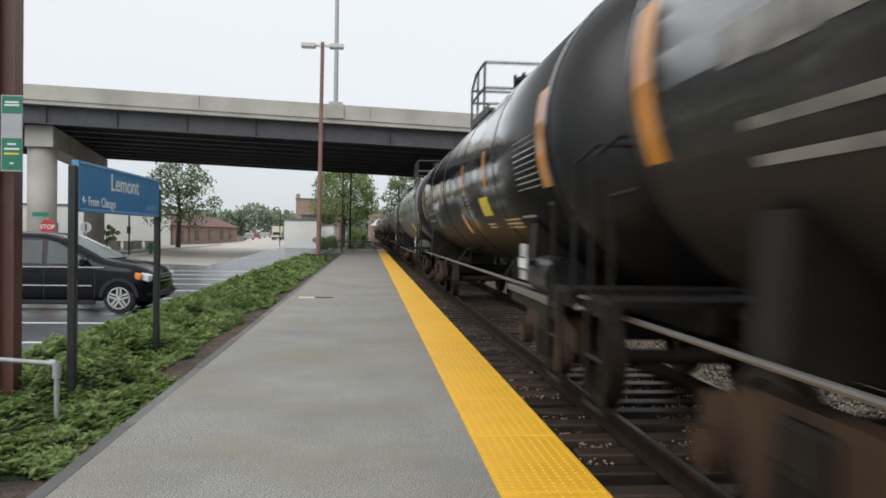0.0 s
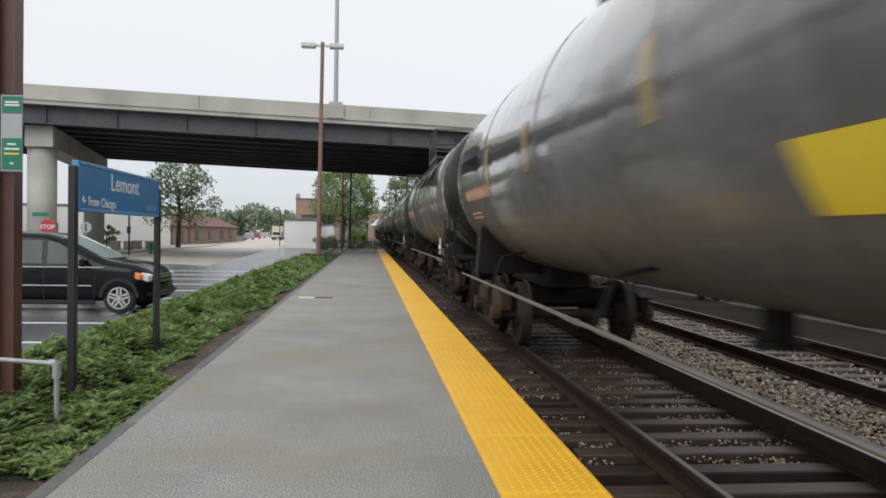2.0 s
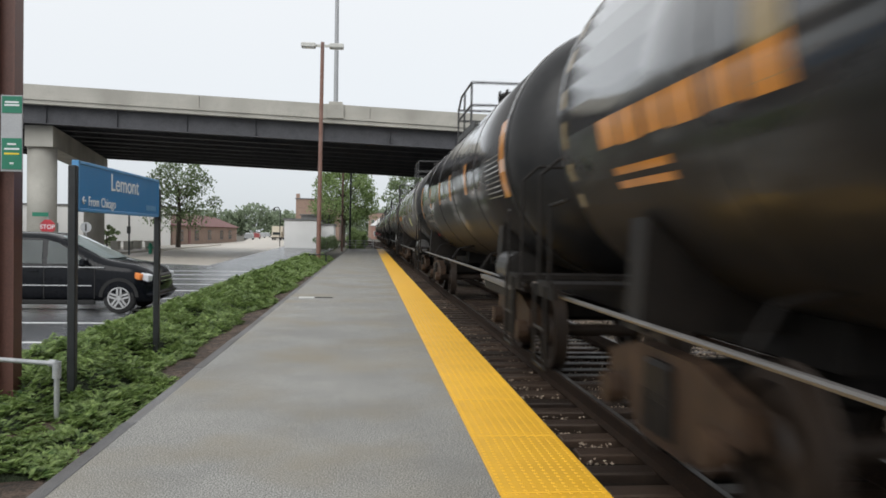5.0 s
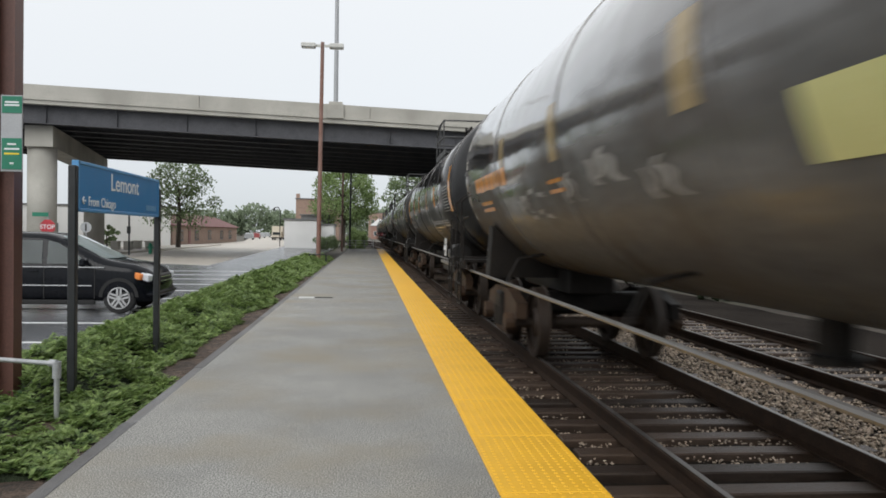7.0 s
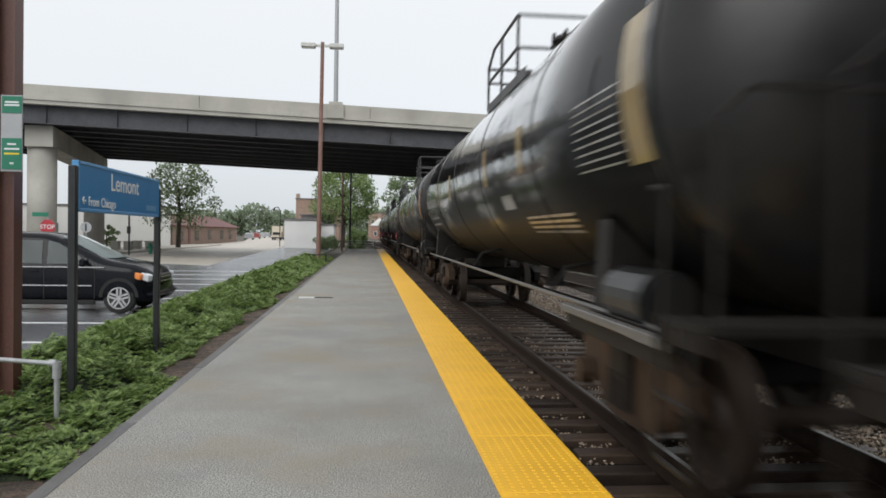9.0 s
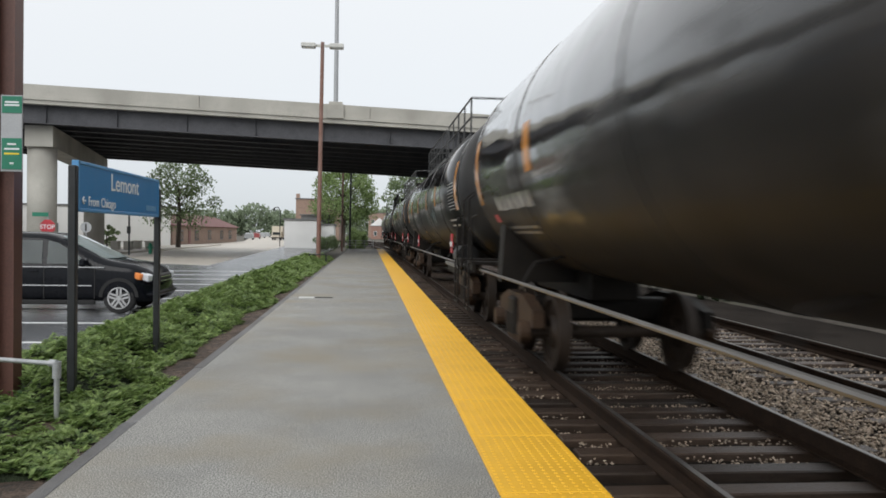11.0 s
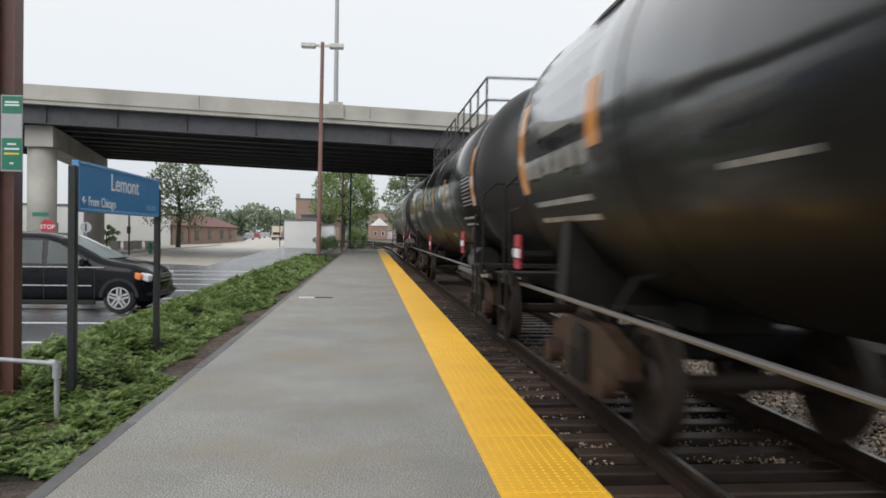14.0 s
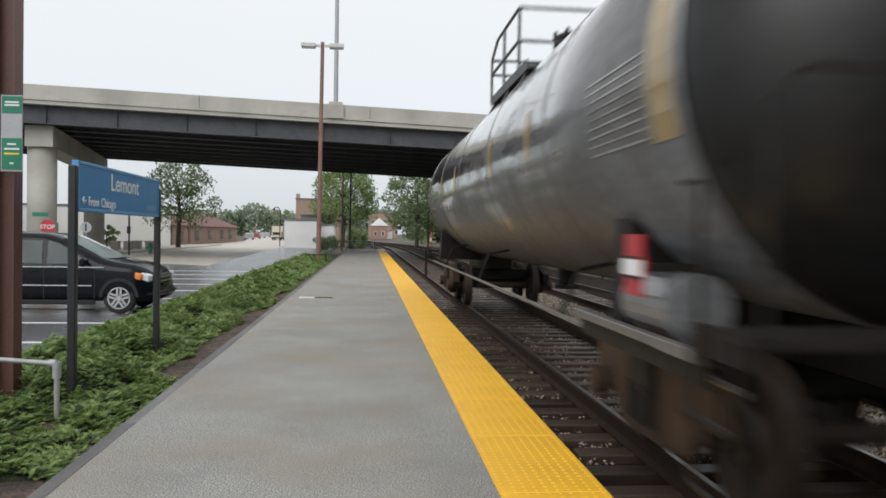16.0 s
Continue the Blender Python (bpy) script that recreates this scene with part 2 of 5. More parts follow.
M["leaf_street"] = leaf_material("street_tree_leaves", (0.13, 0.18, 0.09), (0.25, 0.32, 0.16), 1.5, 0.5)
M["juniper"] = leaf_material("juniper_sprays", (0.045, 0.105, 0.022), (0.36, 0.465, 0.165), 5.0, 0.45)
# near-black leaf colour carries the shade beyond the train
M["leaf_dark"] = leaf_material("scrub_shade_leaves", (0.007, 0.011, 0.005), (0.017, 0.025, 0.010), 1.5, 0.05)
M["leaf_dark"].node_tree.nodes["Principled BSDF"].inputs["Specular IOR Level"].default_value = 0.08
M["juniper_dark"] = material("juniper_inner_shade", (0.010, 0.018, 0.006), (0.03, 0.045, 0.016), 0.95, 12, 0, 1.0, 60, bump_d=0.05)
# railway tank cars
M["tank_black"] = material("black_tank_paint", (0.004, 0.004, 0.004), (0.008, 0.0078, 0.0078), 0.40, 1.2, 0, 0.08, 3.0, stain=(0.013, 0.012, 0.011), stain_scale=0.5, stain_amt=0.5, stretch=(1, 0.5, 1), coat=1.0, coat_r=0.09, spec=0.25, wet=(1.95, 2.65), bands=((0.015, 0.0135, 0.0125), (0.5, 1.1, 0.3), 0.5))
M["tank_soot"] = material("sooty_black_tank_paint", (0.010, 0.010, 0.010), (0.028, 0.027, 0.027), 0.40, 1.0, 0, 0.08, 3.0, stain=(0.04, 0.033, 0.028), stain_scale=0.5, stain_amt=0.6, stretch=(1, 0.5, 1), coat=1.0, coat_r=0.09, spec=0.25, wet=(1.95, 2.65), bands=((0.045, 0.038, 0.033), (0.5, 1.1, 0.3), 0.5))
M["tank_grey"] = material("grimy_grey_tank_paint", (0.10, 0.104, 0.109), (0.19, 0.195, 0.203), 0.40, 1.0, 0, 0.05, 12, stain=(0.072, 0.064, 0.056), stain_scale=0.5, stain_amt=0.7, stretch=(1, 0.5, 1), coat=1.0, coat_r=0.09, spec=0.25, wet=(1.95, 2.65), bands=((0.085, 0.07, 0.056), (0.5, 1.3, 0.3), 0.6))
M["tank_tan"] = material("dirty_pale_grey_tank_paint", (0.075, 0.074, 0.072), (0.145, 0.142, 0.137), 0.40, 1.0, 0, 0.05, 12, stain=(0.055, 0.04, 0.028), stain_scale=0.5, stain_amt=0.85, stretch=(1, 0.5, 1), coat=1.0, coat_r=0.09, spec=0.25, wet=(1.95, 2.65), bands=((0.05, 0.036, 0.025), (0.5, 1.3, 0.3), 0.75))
M["head"] = material("near_black_steel", (0.005, 0.005, 0.0053), (0.016, 0.0157, 0.016), 0.36, 2.0, 0, 0.1, 12, spec=0.42, stain=(0.024, 0.021, 0.018), stain_scale=1.2, stain_amt=0.6)
M["under"] = material("greasy_running_gear", (0.005, 0.0043, 0.0037), (0.018, 0.0145, 0.012), 0.62, 6, 0, 0.3, 50, spec=0.25)
M["wheel_steel"] = material("greasy_wheel_steel", (0.012, 0.008, 0.006), (0.05, 0.033, 0.022), 0.6, 5, 0, 0.3, spec=0.4)
M["rusty"] = material("rusty_wheel_steel", (0.018, 0.010, 0.006), (0.08, 0.046, 0.026), 0.65, 5, 0, 0.3, spec=0.35)
M["pipe_steel"] = material("worn_train_pipe", (0.10, 0.096, 0.09), (0.2, 0.19, 0.18), 0.4, 5, 0.3)
M["decal"] = material("faded_white_stencil", (0.20, 0.19, 0.17), (0.36, 0.34, 0.31), 0.6, 3, 0, 0.0, 30, stain=(0.05, 0.043, 0.036), stain_scale=4.5, stain_amt=0.6, coat=0.6, coat_r=0.1)
M["orange"] = material("orange_reflective_band", (0.58, 0.20, 0.010), (0.70, 0.275, 0.022), 0.5, 3, 0, 0.0, stain=(0.22, 0.105, 0.035), stain_scale=2.0, stain_amt=0.6, coat=0.6, coat_r=0.12)
M["yellow_panel"] = material("yellow_panel", (0.72, 0.55, 0.02), (0.85, 0.68, 0.05), 0.5, 3, 0, 0.0)
M["cream_band"] = material("dirty_cream_band", (0.34, 0.3, 0.24), (0.48, 0.44, 0.36), 0.5, 3, 0, 0.0, stain=(0.2, 0.17, 0.12), stain_scale=1.5, coat=0.6, coat_r=0.1)
M["yellow_band"] = material("dirty_ochre_band", (0.26, 0.18, 0.06), (0.4, 0.28, 0.1), 0.5, 3, 0, 0.0, stain=(0.15, 0.11, 0.06), stain_scale=1.5, coat=0.6, coat_r=0.1)
M["pale_panel"] = material("faded_yellow_panel", (0.5, 0.5, 0.2), (0.62, 0.6, 0.28), 0.5, 3, 0, 0.0)
M["graffiti"] = material("faded_spray_paint", (0.26, 0.255, 0.24), (0.42, 0.41, 0.39), 0.5, 3, 0, 0.0, stain=(0.06, 0.05, 0.045), stain_scale=3.0, stain_amt=0.8)
M["graffiti_blue"] = material("pale_blue_spray_paint", (0.09, 0.15, 0.155), (0.17, 0.25, 0.25), 0.5, 3, 0, 0.0, stain=(0.03, 0.03, 0.03), stain_scale=3.0, stain_amt=0.8)
M["placard_white"] = material("dirty_white_enamel", (0.42, 0.42, 0.41), (0.58, 0.58, 0.56), 0.5, 6, 0, 0.0, stain=(0.25, 0.23, 0.2), stain_scale=5.0, stain_amt=0.6)
M["grey_cylinder"] = material("wet_grey_enamel", (0.10, 0.103, 0.107), (0.19, 0.194, 0.2), 0.32, 3, 0, 0.05, 20, stain=(0.05, 0.042, 0.035), stain_scale=2.0, stain_amt=0.6, coat=0.8, coat_r=0.15)
M["railing"] = material("dark_railing_steel", (0.03, 0.03, 0.03), (0.07, 0.07, 0.07), 0.5, 8)


# ---- mesh helpers ----
def box(bm, c, s, m=None):
    r = bmesh.ops.create_cube(bm, size=1.0)["verts"]
    t = Matrix.Translation(c) @ (m or Matrix.Identity(4)) @ Matrix.Diagonal((*s, 1))
    bmesh.ops.transform(bm, matrix=t, verts=r)
    return r


def bevelled(c, s, b=0.01, seg=1, m=None):
    bm = bmesh.new()
    box(bm, (0, 0, 0), s)
    bmesh.ops.bevel(bm, geom=bm.edges[:], offset=b, segments=seg, affect="EDGES")
    bmesh.ops.transform(bm, matrix=Matrix.Translation(c) @ (m or Matrix.Identity(4)), verts=bm.verts)
    return bm


def rod(bm, a, b, r, seg=8, r2=None):
    a, b = Vector(a), Vector(b)
    d = b - a
    v = bmesh.ops.create_cone(bm, cap_ends=True, segments=seg, radius1=r, radius2=r if r2 is None else r2, depth=d.length)["verts"]
    bmesh.ops.transform(bm, matrix=Matrix.Translation((a + b) / 2) @ d.to_track_quat("Z", "Y").to_matrix().to_4x4(), verts=v)
    return v


def bent(bm, pts, r, seg=8):
    for a, b in zip(pts, pts[1:]):
        rod(bm, a, b, r, seg)
    for p in pts[1:-1]:
        v = bmesh.ops.create_icosphere(bm, subdivisions=1, radius=r * 1.02)["verts"]
        bmesh.ops.translate(bm, vec=p, verts=v)


def part(name, bm, mat, parent=None, label="", smooth=False, kind=""):
    me = bpy.data.meshes.new(name)
    bm.to_mesh(me)
    bm.free()
    if smooth:
        for p in me.polygons:
            p.use_smooth = True
    me.materials.append(mat)
    ob = new(name, me)
    if parent:
        ob.parent = parent
    return tagged(ob, label=label, kind=kind)


def raw(name, verts, faces, mat, parent=None, label="", kind=""):
    me = bpy.data.meshes.new(name)
    me.from_pydata(verts, [], faces)
    me.materials.append(mat)
    ob = new(name, me)
    if parent:
        ob.parent = parent
    return tagged(ob, label=label, kind=kind)


def thing(name, m, label, category, group="", kind=""):
    ob = new(name)
    ob.matrix_world = m
    return tagged(ob, label, category, group, kind)


def solid(name, c, s, mat, parent=None, label="", b=0.0, kind=""):
    if b:
        return part(name, bevelled(c, s, b), mat, parent, label, kind=kind)
    bm = bmesh.new()
    box(bm, c, s)
    return part(name, bm, mat, parent, label, kind=kind)


def loft(bm, rings, cap=True):
    rows = [[bm.verts.new(p) for p in r] for r in rings]
    k = len(rows[0])
    for a, b in zip(rows, rows[1:]):
        for i in range(k):
            bm.faces.new((a[i], a[(i + 1) % k], b[(i + 1) % k], b[i]))
    if cap:
        bm.faces.new(rows[0][::-1])
        bm.faces.new(rows[-1])


def text_mesh(word, size, mat, parent, m, name="lettering", align="LEFT", squeeze=1.0):
    cu = bpy.data.curves.new(name, "FONT")
    cu.body, cu.size, cu.align_x, cu.extrude, cu.offset = word, size, align, 0.002, size * 0.004
    ob = bpy.data.objects.new("tmp", cu)
    scene.collection.objects.link(ob)
    dg = bpy.context.evaluated_depsgraph_get()
    me = bpy.data.meshes.new_from_object(ob.evaluated_get(dg))
    bpy.data.objects.remove(ob)
    me.transform(Matrix.Diagonal((squeeze, 1, 1, 1)))
    me.transform(m)
    me.materials.clear()
    me.materials.append(mat)
    o = new(name, me)
    o.parent = parent
    return o


# ---- ground ----
LOT = -0.40          # lot level below the platform
RAIL = -0.179        # rail top
TX = 2.99            # track centre
PL, PR = -1.67, 1.341
PEND = 69.0


def bend(y):
    return 0.0 if y < 75 else -0.0013 * (y - 75) ** 2


def build_ground():
    bm = bmesh.new()
    bmesh.ops.create_grid(bm, x_segments=40, y_segments=40, size=900)
    for v in bm.verts:
        v.co.z = LOT - 0.12
        v.co.y += 300
    tagged(part("ground", bm, M["ground"], kind="structure"), "damp bare earth and scrub round the station", "ground")
    bm = bmesh.new()
    box(bm, (-34.0, 45, LOT - 0.05), (60.4, 130, 0.1))
    tagged(part("parking_lot", bm, M["asphalt"], kind="structure"), "wet dark asphalt car park beside the platform", "car park")


def build_platform():
    p = tagged(solid("platform", ((PL + PR - 0.61) / 2, 31.5, -0.25), (PR - 0.61 - PL, 75, 0.5), M["platform"], kind="structure"), "grey asphalt station platform, damp and stained", "platform")
    tagged(solid("platform_edge", (PR - 0.305, 31.5, -0.27), (0.61, 75, 0.5), M["kerb"], kind="structure"), "concrete platform edge under the yellow strip", "platform edge")
    # timber kerb along the planting bed
    kerb = thing("kerb", pose(PL - 0.058, 0, 0), "weathered timber kerb along the planting bed", "kerb", kind="structure")
    y = -6.0
    k = 0
    while y < 69:
        solid("kerb_timber", (0.0 + random.uniform(-0.006, 0.006), y + 1.2, -0.130 + random.uniform(-0.006, 0.004)), (0.112, 2.39, 0.25), M["kerb_timber"], kerb, b=0.012)
        y += 2.4
    # yellow tactile tiles with domes near and ribs far off
    strip = thing("tactile_strip", pose(PR - 0.305, 0, 0), "bright yellow tactile warning strip along the platform edge", "tactile strip", kind="structure")
    tile = None
    y = -5.5
    while y < 69:
        if tile is None:
            tile = solid("tile", (0, 0, 0), (0.606, 1.214, 0.03), M["yellow"], strip, b=0.004)
            ob = tile
        else:
            ob = new("tile", tile.data)
            ob.parent = strip
        ob.location = (0, y + 0.61, -0.006)
        y += 1.22
    verts, faces = [], []
    n = 10
    for i in range(n):
        x = (i + 0.5) * 0.606 / n - 0.303
        yy = 2.6
        while yy < 22.0:
            b = len(verts)
            for rr, zz in ((0.0165, 0.008), (0.010, 0.0120)):
                for a in range(6):
                    verts.append((x + rr * math.cos(a * math.pi / 3), yy + rr * math.sin(a * math.pi / 3), zz))
            for a in range(6):
                faces.append((b + a, b + (a + 1) % 6, b + 6 + (a + 1) % 6, b + 6 + a))
            faces.append(tuple(b + 6 + a for a in range(6)))
            yy += 0.0606
        for y0, y1 in ((22.0, 69.0),):
            b = len(verts)
            verts += [(x - 0.013, y0, 0.009), (x + 0.013, y0, 0.009), (x + 0.008, y0, 0.0135), (x - 0.008, y0, 0.0135), (x - 0.013, y1, 0.009), (x + 0.013, y1, 0.009), (x + 0.008, y1, 0.0135), (x - 0.008, y1, 0.0135)]
            faces += [(b, b + 3, b + 7, b + 4), (b + 3, b + 2, b + 6, b + 7), (b + 2, b + 1, b + 5, b + 6), (b, b + 1, b + 2, b + 3)]
    raw("domes", verts, faces, M["yellow"], strip, "raised yellow domes", "stuff")
    tagged(solid("concrete_patch", (-1.3, 17.28, 0.002), (0.34, 0.36, 0.012), M["patch"]), "pale square concrete patch in the platform", "patch")
    grate = thing("drain_slot", pose(-0.95, 17.3, 0), "dark narrow drain slot in the platform", "drain")
    solid("slot", (0, 0, 0.002), (0.40, 0.10, 0.014), M["dark"], grate)
    for i in range(7):
        solid("bar", (-0.17 + i * 0.057, 0, 0.011), (0.016, 0.08, 0.008), M["under"], grate)


def rail_profile(x, z):
    pts = ((-0.07, -0.17), (-0.07, -0.155), (-0.012, -0.135), (-0.012, -0.045), (-0.036, -0.035), (-0.036, -0.005), (-0.03, 0.0), (0.03, 0.0), (0.036, -0.005), (0.036, -0.035), (0.012, -0.045), (0.012, -0.135), (0.07, -0.155), (0.07, -0.17))
    return [(x + a, z + b) for a, b in pts]


def build_track(cx, name, label, ties, rough_ties=False):
    trk = thing(name, pose(cx, 0, RAIL), label, "railway track", kind="structure")
    ys = [-8 + 2.0 * i for i in range(42)] + [76 + 6 * i for i in range(26)]
    for side in (-1, 1):
        bm = bmesh.new()
        loft(bm, [[(px + bend(y), y, pz) for px, pz in rail_profile(side * 0.7535, 0)] for y in ys], False)
        rail = part("rail", bm, M["rail_web"], trk, "steel rail, rusty with a polished head")
        bm = bmesh.new()
        loft(bm, [[(side * 0.7535 + bend(y) + dx, y, dz) for dx, dz in ((-0.02, 0.0005), (0.024, 0.0005), (0.024, 0.003), (-0.02, 0.003))] for y in ys], False)
        part("rail_head", bm, M["rail_top"], rail, "bright worn running surface")
    first = None
    for i in range(ties):
        y = 8.234 - 0.495 * 14 + 0.495 * i
        if first is None:
            first = solid("tie", (0, 0, 0), (2.59, 0.225, 0.18), M["tie"], trk, b=0.012)
            ob = first
        else:
            ob = new("tie", first.data)
            ob.parent = trk
        ob.location = (bend(y) + random.uniform(-0.03, 0.03), y + 0.1 + random.uniform(-0.015, 0.015), -0.262 + random.uniform(-0.008, 0.008))
        ob.rotation_euler = (random.uniform(-0.01, 0.01), 0, random.uniform(-0.012, 0.012))
    return trk


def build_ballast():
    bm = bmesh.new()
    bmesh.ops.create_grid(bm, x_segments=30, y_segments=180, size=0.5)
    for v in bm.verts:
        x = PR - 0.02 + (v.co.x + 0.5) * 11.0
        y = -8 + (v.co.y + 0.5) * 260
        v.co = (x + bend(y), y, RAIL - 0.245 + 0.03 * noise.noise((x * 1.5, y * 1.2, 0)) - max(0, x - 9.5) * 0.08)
    tagged(part("ballast_bed", bm, M["ballast"], kind="structure", smooth=True), "dark ballast bed under the tracks", "ballast")
    rng = random.Random(4)
    verts, faces = [], []

    def stone(x, y, z, s):
        b = len(verts)
        a0 = rng.uniform(0, 6.28)
        for k in range(4):
            a = a0 + k * 1.57 + rng.uniform(-0.4, 0.4)
            verts.append((x + s * math.cos(a) * rng.uniform(0.7, 1.2), y + s * math.sin(a) * rng.uniform(0.7, 1.2), z + rng.uniform(-0.2, 0.2) * s))
        verts.append((x + rng.uniform(-0.4, 0.4) * s, y + rng.uniform(-0.4, 0.4) * s, z + s * rng.uniform(0.5, 0.9)))
        verts.append((x, y, z - s * 0.6))
        for k in range(4):
            faces.append((b + k, b + (k + 1) % 4, b + 4))
            faces.append((b + (k + 1) % 4, b + k, b + 5))

    # shoulder between the two tracks
    for _ in range(27000):
        y = 3 + 32 * rng.random() ** 1.6
        x = rng.uniform(TX + 0.85, 5.38) if rng.random() < 0.94 else rng.uniform(5.58, 5.95)
        stone(x, y, RAIL - 0.21 + rng.uniform(-0.02, 0.05), rng.uniform(0.013, 0.031))
    # cribs between the sleepers
    for _ in range(13000):
        i = rng.randrange(2, 60)
        y = 8.234 - 0.495 * 7 + 0.495 * i + 0.1 + rng.gauss(0.2475, 0.06)
        x = rng.uniform(TX - 0.68, TX + 0.7) if rng.random() < 0.7 else rng.uniform(PR + 0.02, TX - 0.85)
        if noise.noise((x * 2.0, y * 2.0, 3)) < -0.12:
            continue
        stone(x, y, RAIL - 0.198 + rng.uniform(-0.03, 0.02), rng.uniform(0.007, 0.018))
    # between the far track's rails
    for _ in range(6000):
        y = 4 + 30 * rng.random() ** 1.4
        stone(rng.uniform(5.58, 6.9), y, RAIL - 0.19 + rng.uniform(-0.03, 0.02), rng.uniform(0.012, 0.028))
    raw("ballast_stones", verts, faces, M["stone"], None, "grey and brown crushed ballast stones", "stuff")["category"] = "ballast"


# ---- bridge ----
BY0, BY1 = 48.0, 74.0


def bridge_z(x):
    return 9.06 - 0.0365 * (x + 2.5)


def build_bridge():
    br = thing("road_bridge", pose(0, 0, 0), "concrete and dark steel road bridge crossing over the railway", "bridge", kind="structure")
    x0, x1 = -60.0, 60.0

    def beam(name, ya, yb, za, zb, mat, lab="", xs=(x0, x1)):
        bm = bmesh.new()
        ring = lambda x: [(x, ya, bridge_z(x) + za), (x, yb, bridge_z(x) + za), (x, yb, bridge_z(x) + zb), (x, ya, bridge_z(x) + zb)]
        loft(bm, [ring(xs[0]), ring((xs[0] + xs[1]) / 2), ring(xs[1])])
        return part(name, bm, mat, br, lab)

    # parapet in cast lengths with joints, deck slab edge and drip line
    x = x0
    while x < x1:
        beam("parapet_panel", BY0, BY0 + 0.055, -0.72, 0.0, M["concrete"], xs=(x + 0.02, x + 9.98))
        x += 10
    beam("parapet_core", BY0 + 0.06, BY0 + 0.26, -0.72, -0.015, M["concrete"])
    beam("deck_edge", BY0 - 0.06, BY0 + 0.5, -0.88, -0.72, M["concrete"], "pale concrete drip edge")
    beam("far_parapet", BY1 - 0.3, BY1, -0.72, 0.0, M["concrete"])
    beam("deck", BY0 + 0.02, BY1, -1.12, -0.885, M["concrete"])
    for k in range(9):
        ya = BY0 + 0.55 + k * (BY1 - BY0 - 1.2) / 8
        gd = beam("girder", ya - 0.02, ya + 0.02, -2.15, -1.12, M["bridge_steel"], "dark painted steel plate girder")
        beam("girder_flange", ya - 0.22, ya + 0.22, -2.2, -2.15, M["bridge_steel"])
    for k in range(25):
        x = x0 + 2.5 + k * 5
        bm = bmesh.new()
        box(bm, (x, (BY0 + BY1) / 2, bridge_z(x) - 1.6), (0.06, BY1 - BY0 - 1.3, 0.7))
        part("cross_frame", bm, M["bridge_steel"], br)
    for k in range(30):
        x = x0 + 1.2 + k * 4
        solid("stiffener", (x, BY0 + 0.47, bridge_z(x) - 1.64), (0.03, 0.16, 1.0), M["bridge_steel"], br)
    # piers: pairs of round columns under a cap beam, askew to the deck
    for px, dx in ((-19.6, -3.6), (17.0, -3.6)):
        for py in (50.0, 70.0):
            bm = bmesh.new()
            cx = px + dx * (py - 50.0) / 20.0
            rod(bm, (cx, py, LOT - 0.1), (cx, py, 6.3), 0.82, 28)
            for f in bm.faces:
                f.smooth = len(f.verts) == 4
            part("pier_column", bm, M["concrete"], br)
        bm = bmesh.new()
        ring = lambda y: [(px + dx * (y - 50) / 20 + a, y, z) for a, z in ((-0.8, 6.2), (0.8, 6.2), (0.8, bridge_z(px) - 2.25), (-0.8, bridge_z(px) - 2.25))]
        loft(bm, [ring(49.0), ring(72.0)])
        part("pier_cap", bm, M["concrete"], br, "heavy concrete cap beam")
    # street lamp standing on the parapet
    lamp = thing("bridge_lamp_post", pose(-2.05, BY0 + 0.16, bridge_z(-2.05)), "tall grey lamp post standing on the bridge parapet", "lamp post")
    solid("base_block", (0, 0.0, 0.05), (0.8, 0.42, 0.22), M["concrete"], lamp, b=0.03)
    solid("pilaster", (0.0, -0.24, -0.42), (1.0, 0.1, 0.84), M["concrete"], lamp, b=0.02)
    bm = bmesh.new()
    rod(bm, (0, 0, 0.16), (0, 0, 12), 0.14, 12, 0.09)
    part("pole", bm, M["grey_sign"], lamp)


# ---- foliage ----
def leaf_cloud(rng, clumps, per, size, squash=0.8):
    verts, faces = [], []
    for (cx, cy, cz, cr) in clumps:
        for _ in range(per):
            d = Vector((rng.gauss(0, 1), rng.gauss(0, 1), rng.gauss(0, 1)))
            d.normalize()
            rad = cr * (0.45 + 0.6 * rng.random())
            p = Vector((cx, cy, cz)) + Vector((d.x * rad, d.y * rad, d.z * rad * squash))
            q = Euler((rng.uniform(0, 3.1), rng.uniform(0, 3.1), rng.uniform(0, 6.2))).to_matrix()
            s = size * rng.uniform(0.6, 1.3)
            b = len(verts)
            for u, v in ((-0.5, -0.15), (0.1, -0.42), (0.6, 0.0), (0.1, 0.42), (-0.5, 0.15)):
                verts.append(tuple(p + q @ Vector((u * s, v * s, 0.12 * s * abs(v)))))
            faces.append(tuple(range(b, b + 5)))
    return verts, faces


